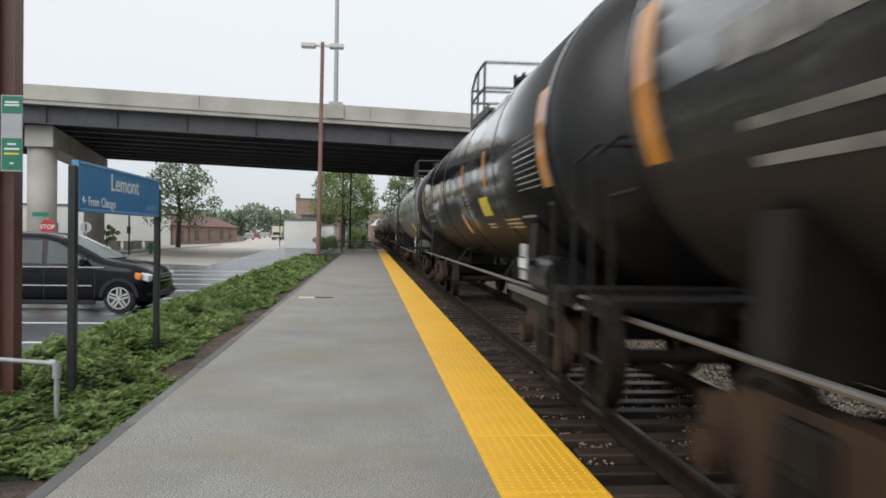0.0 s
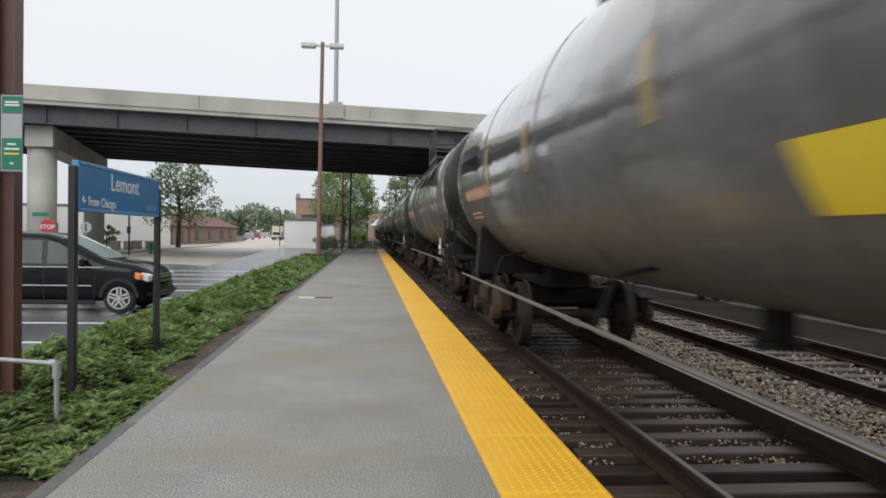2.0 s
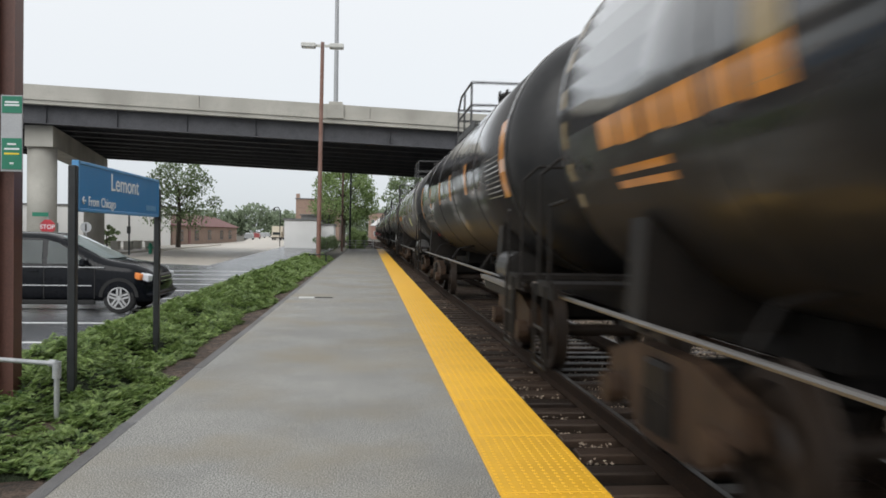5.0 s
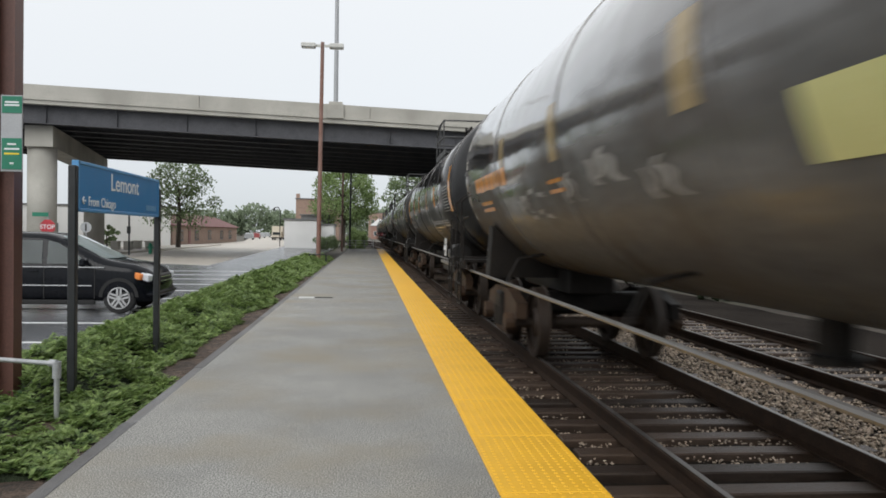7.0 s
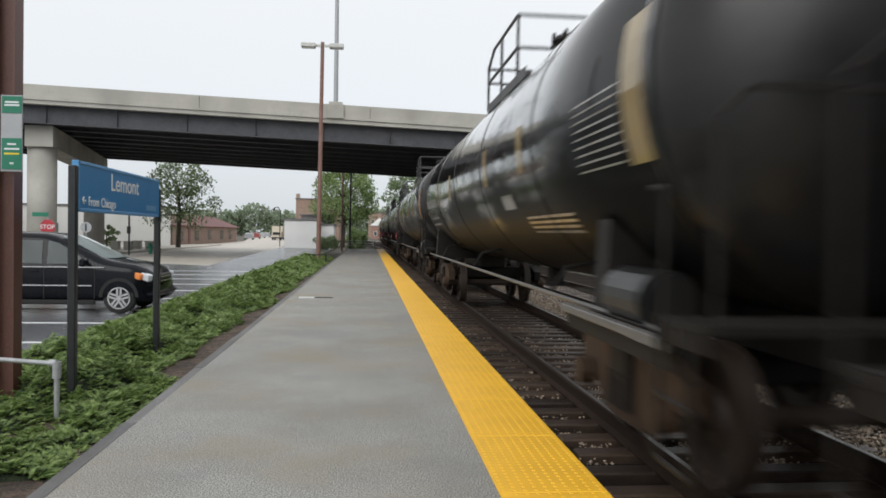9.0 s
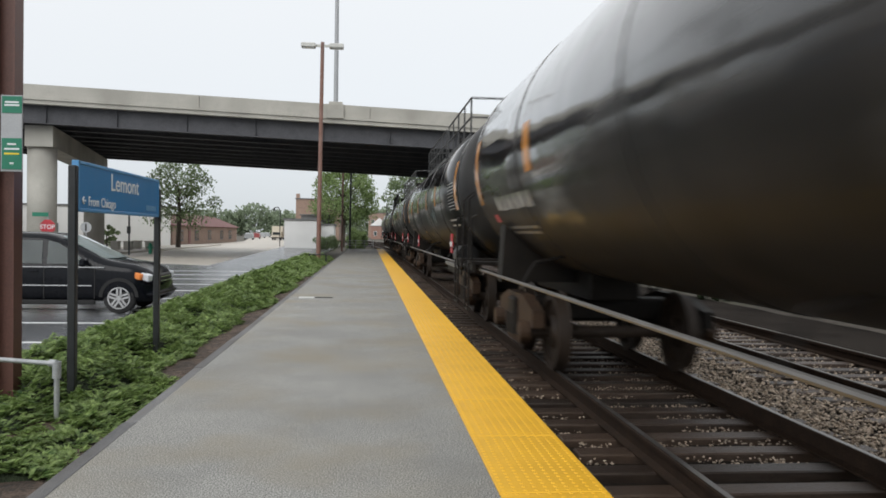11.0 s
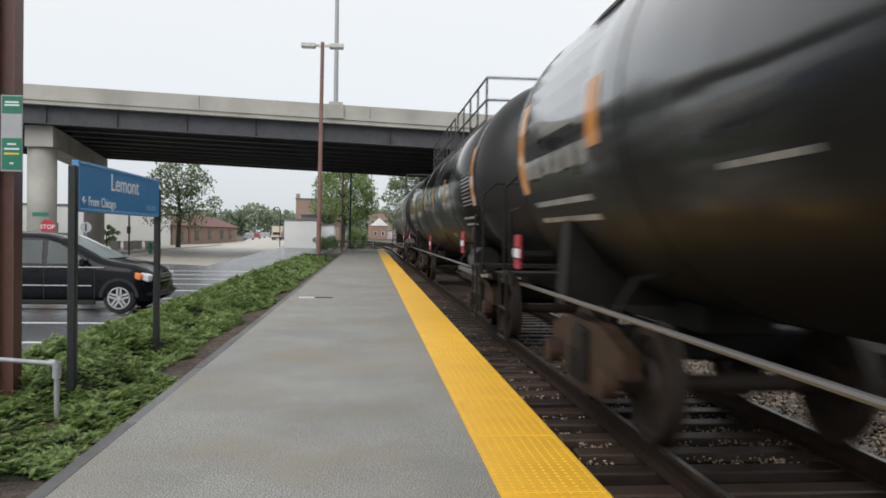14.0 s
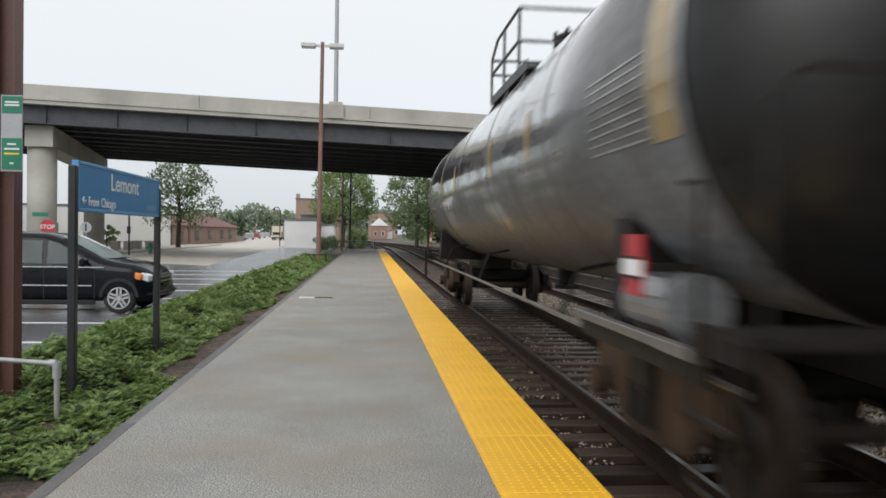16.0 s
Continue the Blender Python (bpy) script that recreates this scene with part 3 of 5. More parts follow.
def build_tree(x, y, z, height, spread, trunk_h, seed, leaf, label, n_clumps=34, per=110, size=0.28, name="tree", lean=0.0):
    rng = random.Random(seed)
    t = thing(name, pose(x, y, z), label, "tree")
    bm = bmesh.new()
    r0 = height * 0.02 + 0.04
    top = Vector((lean, 0, height * 0.75))
    mid = Vector((lean * 0.3 + 0.1, 0.05, trunk_h))
    rod(bm, (0, 0, -0.1), mid, r0 * 1.25, 10, r0)
    rod(bm, mid, top, r0, 8, r0 * 0.3)
    clumps = []
    for i in range(n_clumps):
        h = trunk_h * 0.85 + (height - trunk_h * 0.85) * ((i + 0.5) / n_clumps)
        f = (h - trunk_h * 0.85) / (height - trunk_h * 0.85)
        w = spread * (0.55 + 0.65 * math.sin(math.pi * min(1, f * 0.85 + 0.12))) * 0.62
        a = i * 2.4 + rng.uniform(-0.5, 0.5)
        d = w * math.sqrt(rng.uniform(0.15, 1.0))
        c = Vector((math.cos(a) * d + lean * f, math.sin(a) * d, h + rng.uniform(-0.3, 0.3)))
        clumps.append((c.x, c.y, c.z, spread * rng.uniform(0.16, 0.30)))
        if i % 2 == 0:
            s = mid.lerp(top, min(1.0, f * 0.8))
            rod(bm, s, c, r0 * 0.35, 5, r0 * 0.08)
    part("trunk", bm, M["bark"], t)
    v, f = leaf_cloud(rng, clumps, per, size)
    raw("crown", v, f, leaf, t, kind="stuff")
    return t


def build_juniper():
    rng = random.Random(11)

    def edge(y):          # the bed's side towards the car park
        return -3.98 + 0.2 * noise.noise((y * 0.35, 0, 7))

    def height(x, y):
        e = edge(y)
        right = PL - 0.15 + 0.05 - 0.55 * max(0, noise.noise((y * 0.45, 4, 1)) + (0.12 if y > 8 else -0.1)) - (0.36 if 8.4 < y < 13 else 0.2 if y > 8.2 else 0.0) - (0.45 if y < 4.9 else 0.12 if y < 5.6 else 0)
        if x > right or x < e:
            return None
        k = min(1.0, (right - x) / 0.45) * min(1.0, (x - e) / 0.5)
        lump = 0.8 + 0.9 * noise.noise((x * 1.3, y * 0.9, 0))
        for px, py in ((-2.51, 7.05), (-2.51, 9.77), (-2.41, 6.45), (-3.06, 7.1)):
            k *= min(1.0, math.hypot((x - px * (1 - 0.06 * (py - y))) / 0.3, (y - py + 0.5) / 0.9))
        return (0.05 + 0.16 * k) * max(0.1, lump) * (0.4 + 0.6 * k) + k * (0.17 * noise.noise((x * 2.6, y * 2.6, 2)) + 0.13 * noise.noise((x * 6.0, y * 6.0, 5))) + 0.02

    bed = thing("planting_bed", pose(0, 0, 0), "mulched planting bed beside the platform", "planting bed", kind="structure")
    bm = bmesh.new()
    bmesh.ops.create_grid(bm, x_segments=30, y_segments=200, size=0.5)
    for v in bm.verts:
        x = -4.35 + (v.co.x + 0.5) * (PL - 0.114 + 4.35)
        y = 1.0 + (v.co.y + 0.5) * 47
        v.co = (x, y, -0.10 + 0.03 * noise.noise((x * 3, y * 3, 0)) - 0.32 * max(0.0, min(1.0, (-4.0 - x) / 0.3)))
    part("mulch", bm, M["soil"], bed, "dark brown shredded mulch", smooth=True)
    shrub = thing("juniper_hedge", pose(0, 0, 0), "low spreading green juniper ground cover in a mulched bed", "shrub")
    # dark sheet under the sprays; the hedge's inner shade is in its colour
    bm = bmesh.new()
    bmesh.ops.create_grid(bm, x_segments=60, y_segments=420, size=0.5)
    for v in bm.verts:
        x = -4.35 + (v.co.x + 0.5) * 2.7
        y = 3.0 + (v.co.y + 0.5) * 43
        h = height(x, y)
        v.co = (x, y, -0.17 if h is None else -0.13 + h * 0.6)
    part("shade_sheet", bm, M["juniper_dark"], shrub, "dark sheet under the sprays, inner shade in its colour", smooth=True)
    verts, faces = [], []
    count = 0
    while count < 76000:
        y = 3.2 + 42 * rng.random() ** 1.7
        x = rng.uniform(-4.3, PL)
        h = height(x, y)
        if h is None:
            continue
        count += 1
        gap = noise.noise((x * 5.0, y * 5.0, 9)) + 0.5 * noise.noise((x * 11.0, y * 11.0, 3))
        if gap < (0.04 if y < 6.3 else -0.13) and rng.random() < 0.85:
            continue
        z = -0.12 + h * rng.uniform(0.55, 1.0)
        far = 1.0 + y * 0.035
        ln = rng.uniform(0.04, 0.105) * far
        w = rng.uniform(0.006, 0.0125) * far
        a = 5.0 * noise.noise((x * 2.2, y * 2.2, 4)) + rng.gauss(0, 0.7)
        up = rng.uniform(-0.1, 0.75)
        d = Vector((math.cos(a), math.sin(a), up)).normalized()
        s = d.cross(Vector((0, 0, 1))).normalized()
        o = Vector((x, y, z))
        for twist in (-0.95, -0.4, 0.0, 0.45, 1.0):
            dd = (d + s * twist).normalized() * ln * (1.0 if twist == 0 else 0.75 - 0.25 * abs(twist))
            ss = dd.cross(Vector((rng.uniform(-0.5, 0.5), rng.uniform(-0.5, 0.5), 1))).normalized() * w
            st = o + d * ln * (0.0 if twist == 0 else 0.5 - 0.35 * abs(twist))
            b = len(verts)
            verts.extend([tuple(st - ss * 0.4), tuple(st + dd * 0.5 - ss + Vector((0, 0, 0.006))), tuple(st + dd), tuple(st + dd * 0.5 + ss + Vector((0, 0, 0.006))), ])
            faces.append((b, b + 1, b + 2, b + 3))
    raw("sprays", verts, faces, M["juniper"], shrub, "bright green feathery sprays", "stuff")


# ---- platform furniture ----
def build_name_sign():
    s = thing("station_sign", pose(-2.51, 7.05, -0.18), "blue station name sign with white lettering on two black posts", "sign")
    L = 2.72
    for y in (0.0, L):
        bm = bevelled((0, y, 1.05 if y == 0 else 1.03), (0.068, 0.068, 2.16 if y == 0 else 2.1), 0.008)
        pst = part("post", bm, M["black_post"], s)
        solid("base_plate", (0, y, 0.03), (0.2, 0.2, 0.02), M["black_post"], pst, b=0.004)
    solid("panel", (0.0, L / 2, 1.96), (0.04, L - 0.10, 0.40), M["blue"], s, "deep blue enamel panel", b=0.004)
    zc = 1.96
    for z, h in ((zc + 0.205, 0.03), (zc - 0.205, 0.03)):
        solid("frame_rail", (0.0, L / 2, z), (0.06, L - 0.09, h), M["blue_frame"], s, b=0.004)
    for y in (0.055, L - 0.055):
        solid("frame_stile", (0.0, y, zc), (0.06, 0.03, 0.44), M["blue_frame"], s, b=0.004)
    face = lambda y, z: Matrix.Translation((0.0225, y, z)) @ Matrix(((0, 0, 1, 0), (1, 0, 0, 0), (0, 1, 0, 0), (0, 0, 0, 1)))
    text_mesh("Lemont", 0.235, M["white"], s, face(L * 0.51, zc + 0.005), "lettering", "CENTER", 1.28)
    text_mesh("From", 0.125, M["white"], s, face(0.305, zc - 0.165), "lettering", "LEFT", 1.05)
    text_mesh("Chicago", 0.125, M["white"], s, face(0.645, zc - 0.165), "lettering", "LEFT", 1.06)
    bm = bmesh.new()
    box(bm, (0.023, 0.20, zc - 0.12), (0.003, 0.09, 0.014))
    rod(bm, (0.023, 0.15, zc - 0.12), (0.023, 0.19, zc - 0.09), 0.008, 5)
    rod(bm, (0.023, 0.15, zc - 0.12), (0.023, 0.19, zc - 0.15), 0.008, 5)
    part("arrow", bm, M["white"], s)
    for i, w in enumerate((0.04, 0.05, 0.05, 0.05, 0.05, 0.04, 0.05)):
        solid("letter_bar", (0.0235, 2.18 + i * 0.058, zc - 0.125), (0.003, 0.034, 0.06), M["pale_blue"], s)


def build_brown_post():
    p = thing("steel_column", pose(-3.06, 7.1, -0.15), "dark brown painted steel column with a green notice", "column")
    for x, sx, sy in ((-0.075, 0.014, 0.17), (0.075, 0.014, 0.17), (0.0, 0.15, 0.012)):
        solid("flange" if sx < 0.1 else "web", (x, 0, 2.5), (sx, sy, 5.0), M["rust_post"], p)
    solid("footing", (0, 0, 0.02), (0.36, 0.36, 0.04), M["kerb"], p, b=0.01)
    n = thing("notice_board", pose(-2.985, 6.985, 2.20), "green and grey notice board fixed to a brown column", "notice")
    solid("backing", (0, 0, 0), (0.175, 0.012, 0.64), M["grey_sign"], n, b=0.004)
    solid("top_panel", (0.005, -0.009, 0.24), (0.16, 0.006, 0.14), M["green"], n, "green heading panel")
    solid("picture_panel", (0.005, -0.009, 0.06), (0.16, 0.006, 0.2), M["grey_sign"], n, "pale grey picture panel")
    solid("bottom_panel", (0.005, -0.009, -0.17), (0.16, 0.006, 0.26), M["green"], n, "green text panel")
    for i, (z, w, c) in enumerate(((0.26, 0.11, "white"), (0.235, 0.12, "white"), (-0.09, 0.07, "white"), (-0.13, 0.12, "white"), (-0.17, 0.12, "yellow_panel"), (-0.25, 0.03, "white"))):
        solid("text_bar", (0.005, -0.0135, z), (w, 0.003, 0.014), M[c], n)
    q = thing("pipe_rail", pose(-2.41, 6.45, -0.16), "grey galvanized pipe rail with an elbow in the shrubs", "pipe")
    bm = bmesh.new()
    rod(bm, (0, 0, 0.0), (0, 0, 0.42), 0.021, 12)
    part("upright", bm, M["galv"], q, smooth=False)
    bm = bmesh.new()
    rod(bm, (0, 0, 0.40), (0, 0, 0.53), 0.033, 12)
    rod(bm, (-0.06, 0.02, 0.515), (0.0, 0, 0.515), 0.030, 12)
    part("elbow", bm, M["galv"], q)
    bm = bmesh.new()
    rod(bm, (-0.64, 0.25, 0.515), (-0.02, 0.0, 0.515), 0.019, 12)
    part("cross_pipe", bm, M["galv"], q)


def build_lamp_pole():
    p = thing("lamp_pole", pose(-2.475, 40.0, -0.12), "tall red-brown lamp pole with two pale box heads", "lamp post")
    bm = bmesh.new()
    rod(bm, (0, 0, 0), (0.085, 0, 10.94), 0.11, 12, 0.092)
    part("pole", bm, M["rust_pole"], p)
    solid("arm", (0.085, 0, 10.76), (0.9, 0.08, 0.12), M["lamp_head"], p)
    for sx in (-1, 1):
        h = solid("lamp_head", (0.085 + sx * 0.69, 0, 10.76), (0.70, 0.45, 0.22), M["lamp_head"], p, "pale box lamp head", b=0.03)
        solid("lens", (0.085 + sx * 0.69, 0, 10.64), (0.52, 0.32, 0.02), M["lens"], h)
    b = thing("bench", pose(-2.43, 39.0, -0.13), "small dark metal bench frame by the shrubs", "bench")
    solid("seat", (0, 0, 0.455), (0.86, 0.4, 0.05), M["black_post"], b, b=0.01)
    for sx in (-0.4, 0.4):
        solid("leg", (sx, 0, 0.215), (0.06, 0.36, 0.47), M["black_post"], b, b=0.01)
    rail = thing("end_railing", pose(-0.35, 72.9, LOT), "low grey metal railing across the platform's far end", "railing")
    for k in range(4):
        bm = bmesh.new()
        rod(bm, (-1.6 + k * 0.8, 0, 0), (-1.6 + k * 0.8, 0, 1.12), 0.03, 8)
        part("post", bm, M["galv"], rail)
    for z in (0.62, 0.85, 1.08):
        bm = bmesh.new()
        rod(bm, (-1.6, 0, z), (0.8, 0, z), 0.022, 8)
        part("rail", bm, M["galv"], rail)
    for x, y, h, mat, tint in ((-2.5, 76.0, 9.5, "rust_pole", "thin red-brown"), (-1.78, 77.0, 8.8, "black_post", "thin dark")):
        d = thing("platform_pole", pose(x, y, LOT), tint + " lighting pole beyond the bridge", "lamp post", "poles beyond the bridge")
        bm = bmesh.new()
        rod(bm, (0, 0, 0), (0.05, 0, h), 0.10, 10, 0.08)
        part("pole", bm, M[mat], d)
        solid("lamp_head", (0.3, 0, h), (0.6, 0.3, 0.14), M["black_post"], d, b=0.02)


# ---- van ----
def build_van():
    van = thing("minivan", pose(-5.28, 17.5, LOT), "black minivan with silver wheels parked nose to the platform", "van")
    # stations along the length, front wheel at x = 0, nose at +x; y is across, near side is at y = 0
    def ring(x, zl, zb, zr, wl, wb, wr):
        h = [(-wl * 0.6, zl), (-wl, zl + 0.02), (-wb + 0.01, zl + 0.10), (-wb - 0.012, zl + (zb - zl) * 0.35), (-wb - 0.015, zl + (zb - zl) * 0.6), (-wb - 0.005, zb - 0.10), (-wb + 0.01, zb), (-(wb * 0.62 + wr * 0.38), zb + (zr - zb) * 0.38), (-(wb * 0.25 + wr * 0.75), zb + (zr - zb) * 0.76), (-wr + 0.01, zr - (zr - zb) * 0.08), (-wr * 0.86, zr - 0.01), (-wr * 0.45, zr + 0.012)]
        return [(x, y + 0.98, z) for y, z in h] + [(x, -y + 0.98, z) for y, z in h[::-1]]
    keys = [(-4.22, 0.45, 0.95, 1.15, 0.80, 0.90, 0.78), (-4.10, 0.32, 1.0, 1.60, 0.86, 0.95, 0.72), (-3.78, 0.26, 1.02, 1.69, 0.9, 0.975, 0.75), (-2.3, 0.25, 1.03, 1.72, 0.9, 0.98, 0.77), (-1.62, 0.25, 1.02, 1.705, 0.9, 0.98, 0.76), (-1.3, 0.25, 1.01, 1.63, 0.9, 0.98, 0.75), (-0.76, 0.25, 1.02, 1.37, 0.9, 0.98, 0.77), (-0.3, 0.25, 1.0, 1.15, 0.9, 0.98, 0.82), (0.28, 0.24, 0.95, 1.06, 0.88, 0.96, 0.80), (0.52, 0.24, 0.87, 0.97, 0.84, 0.91, 0.74), (0.67, 0.25, 0.76, 0.85, 0.74, 0.79, 0.62), (0.74, 0.30, 0.62, 0.70, 0.58, 0.60, 0.46)]
    rows = []
    for a, b in zip(keys, keys[1:]):
        for q in range(4):
            rows.append([a[c] + (b[c] - a[c]) * q / 4 for c in range(7)])
    rows.append(list(keys[-1]))
    for _ in range(2):
        rows = [rows[0]] + [[r[0]] + [(p[c] + 2 * r[c] + q[c]) / 4 for c in range(1, 7)] for p, r, q in zip(rows, rows[1:], rows[2:])] + [rows[-1]]
    bm = bmesh.new()
    loft(bm, [ring(*r) for r in rows])
    part("body", bm, M["van"], van, "glossy black bodywork", smooth=True)

    def quad(name, pts, mat, parent, label=""):
        bm = bmesh.new()
        f = bm.faces.new([bm.verts.new(p) for p in pts])
        bmesh.ops.solidify(bm, geom=[f], thickness=0.012)
        return part(name, bm, mat, parent, label)

    # side glass lies on the leaning cabin side
    def side(x, z):
        k = max(0.0, (z - 1.02) / 0.70)
        return (x, 0.98 - (0.988 - 0.215 * k), z)

    quad("side_window", [side(-3.8, 1.08), side(-2.72, 1.07), side(-2.76, 1.57), side(-3.7, 1.56)], M["glass"], van, "dark tinted rear window")
    quad("side_window", [side(-2.62, 1.07), side(-1.58, 1.06), side(-1.62, 1.545), side(-2.64, 1.545)], M["glass_mid"], van, "pale tinted door window")
    quad("front_window", [side(-1.48, 1.06), side(-0.62, 1.06), side(-0.90, 1.27), side(-1.30, 1.50), side(-1.50, 1.545)], M["glass_mid"], van, "front door window")
    quad("windscreen", [(-0.38, 0.24, 1.175), (-0.22, 0.6, 1.18), (-0.16, 0.98, 1.185), (-0.22, 1.36, 1.18), (-0.38, 1.72, 1.175), (-1.27, 1.62, 1.64), (-1.21, 0.98, 1.675), (-1.27, 0.34, 1.64)], M["glass_clear"], van, "sloping windscreen")
    for z, x0, x1 in ((0.99, -3.9, -0.3), (0.60, -2.9, -0.55)):
        solid("chrome_strip", ((x0 + x1) / 2, -0.027, z), (x1 - x0, 0.014, 0.022), M["chrome"], van, "thin chrome strip")
    for xs in (-2.67, -1.53, -0.5):
        solid("door_seam", (xs, -0.014, 0.68), (0.012, 0.012, 0.72), M["dark"], van)
    solid("sill", (-1.65, 0.05, 0.24), (2.3, 0.08, 0.1), M["tyre"], van, b=0.02)
    solid("mirror", (-0.68, -0.12, 1.09), (0.14, 0.24, 0.17), M["van"], van, "black door mirror", b=0.035)
    for xs in (-1.75, -2.45):
        solid("door_handle", (xs, -0.035, 0.9), (0.2, 0.03, 0.035), M["van"], van, b=0.008)
    for xs in (0.0, -3.08):
        for ys, sgn in ((0.13, -1), (1.83, 1)):
            bm = bmesh.new()
            rod(bm, (xs, ys - 0.115, 0.335), (xs, ys + 0.115, 0.335), 0.335, 32)
            bmesh.ops.bevel(bm, geom=[e for e in bm.edges if abs(e.verts[0].co.y - e.verts[1].co.y) < 0.001], offset=0.03, segments=2, affect="EDGES")
            w = part("tyre", bm, M["tyre"], van, "black tyre")
            bm = bmesh.new()
            yo = ys + sgn * 0.118
            # dark disc stands in for the shade behind the spokes
            bmesh.ops.create_cone(bm, cap_ends=True, segments=28, radius1=0.225, radius2=0.215, depth=0.012)
            bmesh.ops.transform(bm, matrix=Matrix.Translation((xs, yo, 0.335)) @ Matrix.Rotation(radians(90), 4, "X"), verts=bm.verts)
            part("spoke_shade_disc", bm, M["dark"], w)
            for k in range(5):
                bm = bmesh.new()
                for off in (-0.035, 0.035):
                    a = k * math.tau / 5 + 0.3
                    c = Vector((math.cos(a) * 0.13 - math.sin(a) * off, 0, math.sin(a) * 0.13 + math.cos(a) * off))
                    box(bm, (xs + c.x, yo + sgn * 0.014, 0.335 + c.z), (0.19, 0.02, 0.038), Matrix.Rotation(-a, 4, "Y"))
                part("spoke", bm, M["alloy"], w, "silver spoke")
            bm = bmesh.new()
            ringv = []
            for k in range(28):
                a = k * math.tau / 28
                ringv.append([(xs + rr * math.cos(a), yo + sgn * dy, 0.335 + rr * math.sin(a)) for rr, dy in ((0.21, 0.0), (0.235, 0.0), (0.235, 0.024), (0.21, 0.024))])
            loft(bm, ringv + [ringv[0]], False)
            part("rim", bm, M["alloy"], w, "silver alloy rim")
            bm = bmesh.new()
            rod(bm, (xs, yo, 0.335), (xs, yo + sgn * 0.03, 0.335), 0.055, 14)
            part("hub", bm, M["alloy"], w)
            # dark half ring on the uncut body gives the arch's shaded gap
            arch = bmesh.new()
            rr = []
            for k in range(13):
                a = math.pi * k / 12
                rr.append([(xs + q * math.cos(a), 0.98 + sgn * dy, 0.36 + q * math.sin(a)) for q, dy in ((0.34, 0.985), (0.41, 0.985), (0.41, 1.0), (0.34, 1.0))])
            loft(arch, rr)
            part("wheel_arch", arch, M["tyre"], van)
    for sgn in (-1, 1):
        tilt = Matrix.Rotation(radians(sgn * 30), 4, "Z") @ Matrix.Rotation(radians(12), 4, "Y")
        hl = part("headlight", bevelled((0.50, 0.98 + sgn * 0.88, 0.80), (0.36, 0.14, 0.155), 0.02, 1, tilt), M["lens"], van, "clear headlight")
        part("indicator", bevelled((0.40, 0.98 + sgn * 0.945, 0.805), (0.18, 0.10, 0.14), 0.02, 1, tilt), M["amber"], hl, "amber indicator lens")
    g = solid("grille", (0.65, 0.98, 0.74), (0.18, 1.0, 0.2), M["dark"], van, "dark grille with chrome bars", b=0.03)
    for z in (0.66, 0.75):
        solid("grille_bar", (0.735, 0.98, z + 0.02), (0.03, 0.9, 0.03), M["chrome"], g, b=0.008)
    solid("bumper", (0.57, 0.98, 0.42), (0.42, 1.78, 0.24), M["van"], van, "black front bumper", b=0.1)


# ---- tank cars ----
WHEELS = []


def skin(bm, y0, y1, a0, a1, r, zc, seg=6, ny=2, lean=0.0):
    """A curved plate on the tank's platform side between two heights given as degrees above its middle."""
    rows = []
    for j in range(ny + 1):
        y = y0 + (y1 - y0) * j / ny
        row = []
        for i in range(seg + 1):
            a = radians(a0 + (a1 - a0) * i / seg)
            sway = lean * (i / seg - 0.5) + 0.3 * lean * math.sin(i * 0.6)
            row.append(bm.verts.new((-r * math.cos(a), y + sway, zc + r * math.sin(a))))
        rows.append(row)
    for p, q in zip(rows, rows[1:]):
        for i in range(seg):
            bm.faces.new((p[i], p[i + 1], q[i + 1], q[i]))


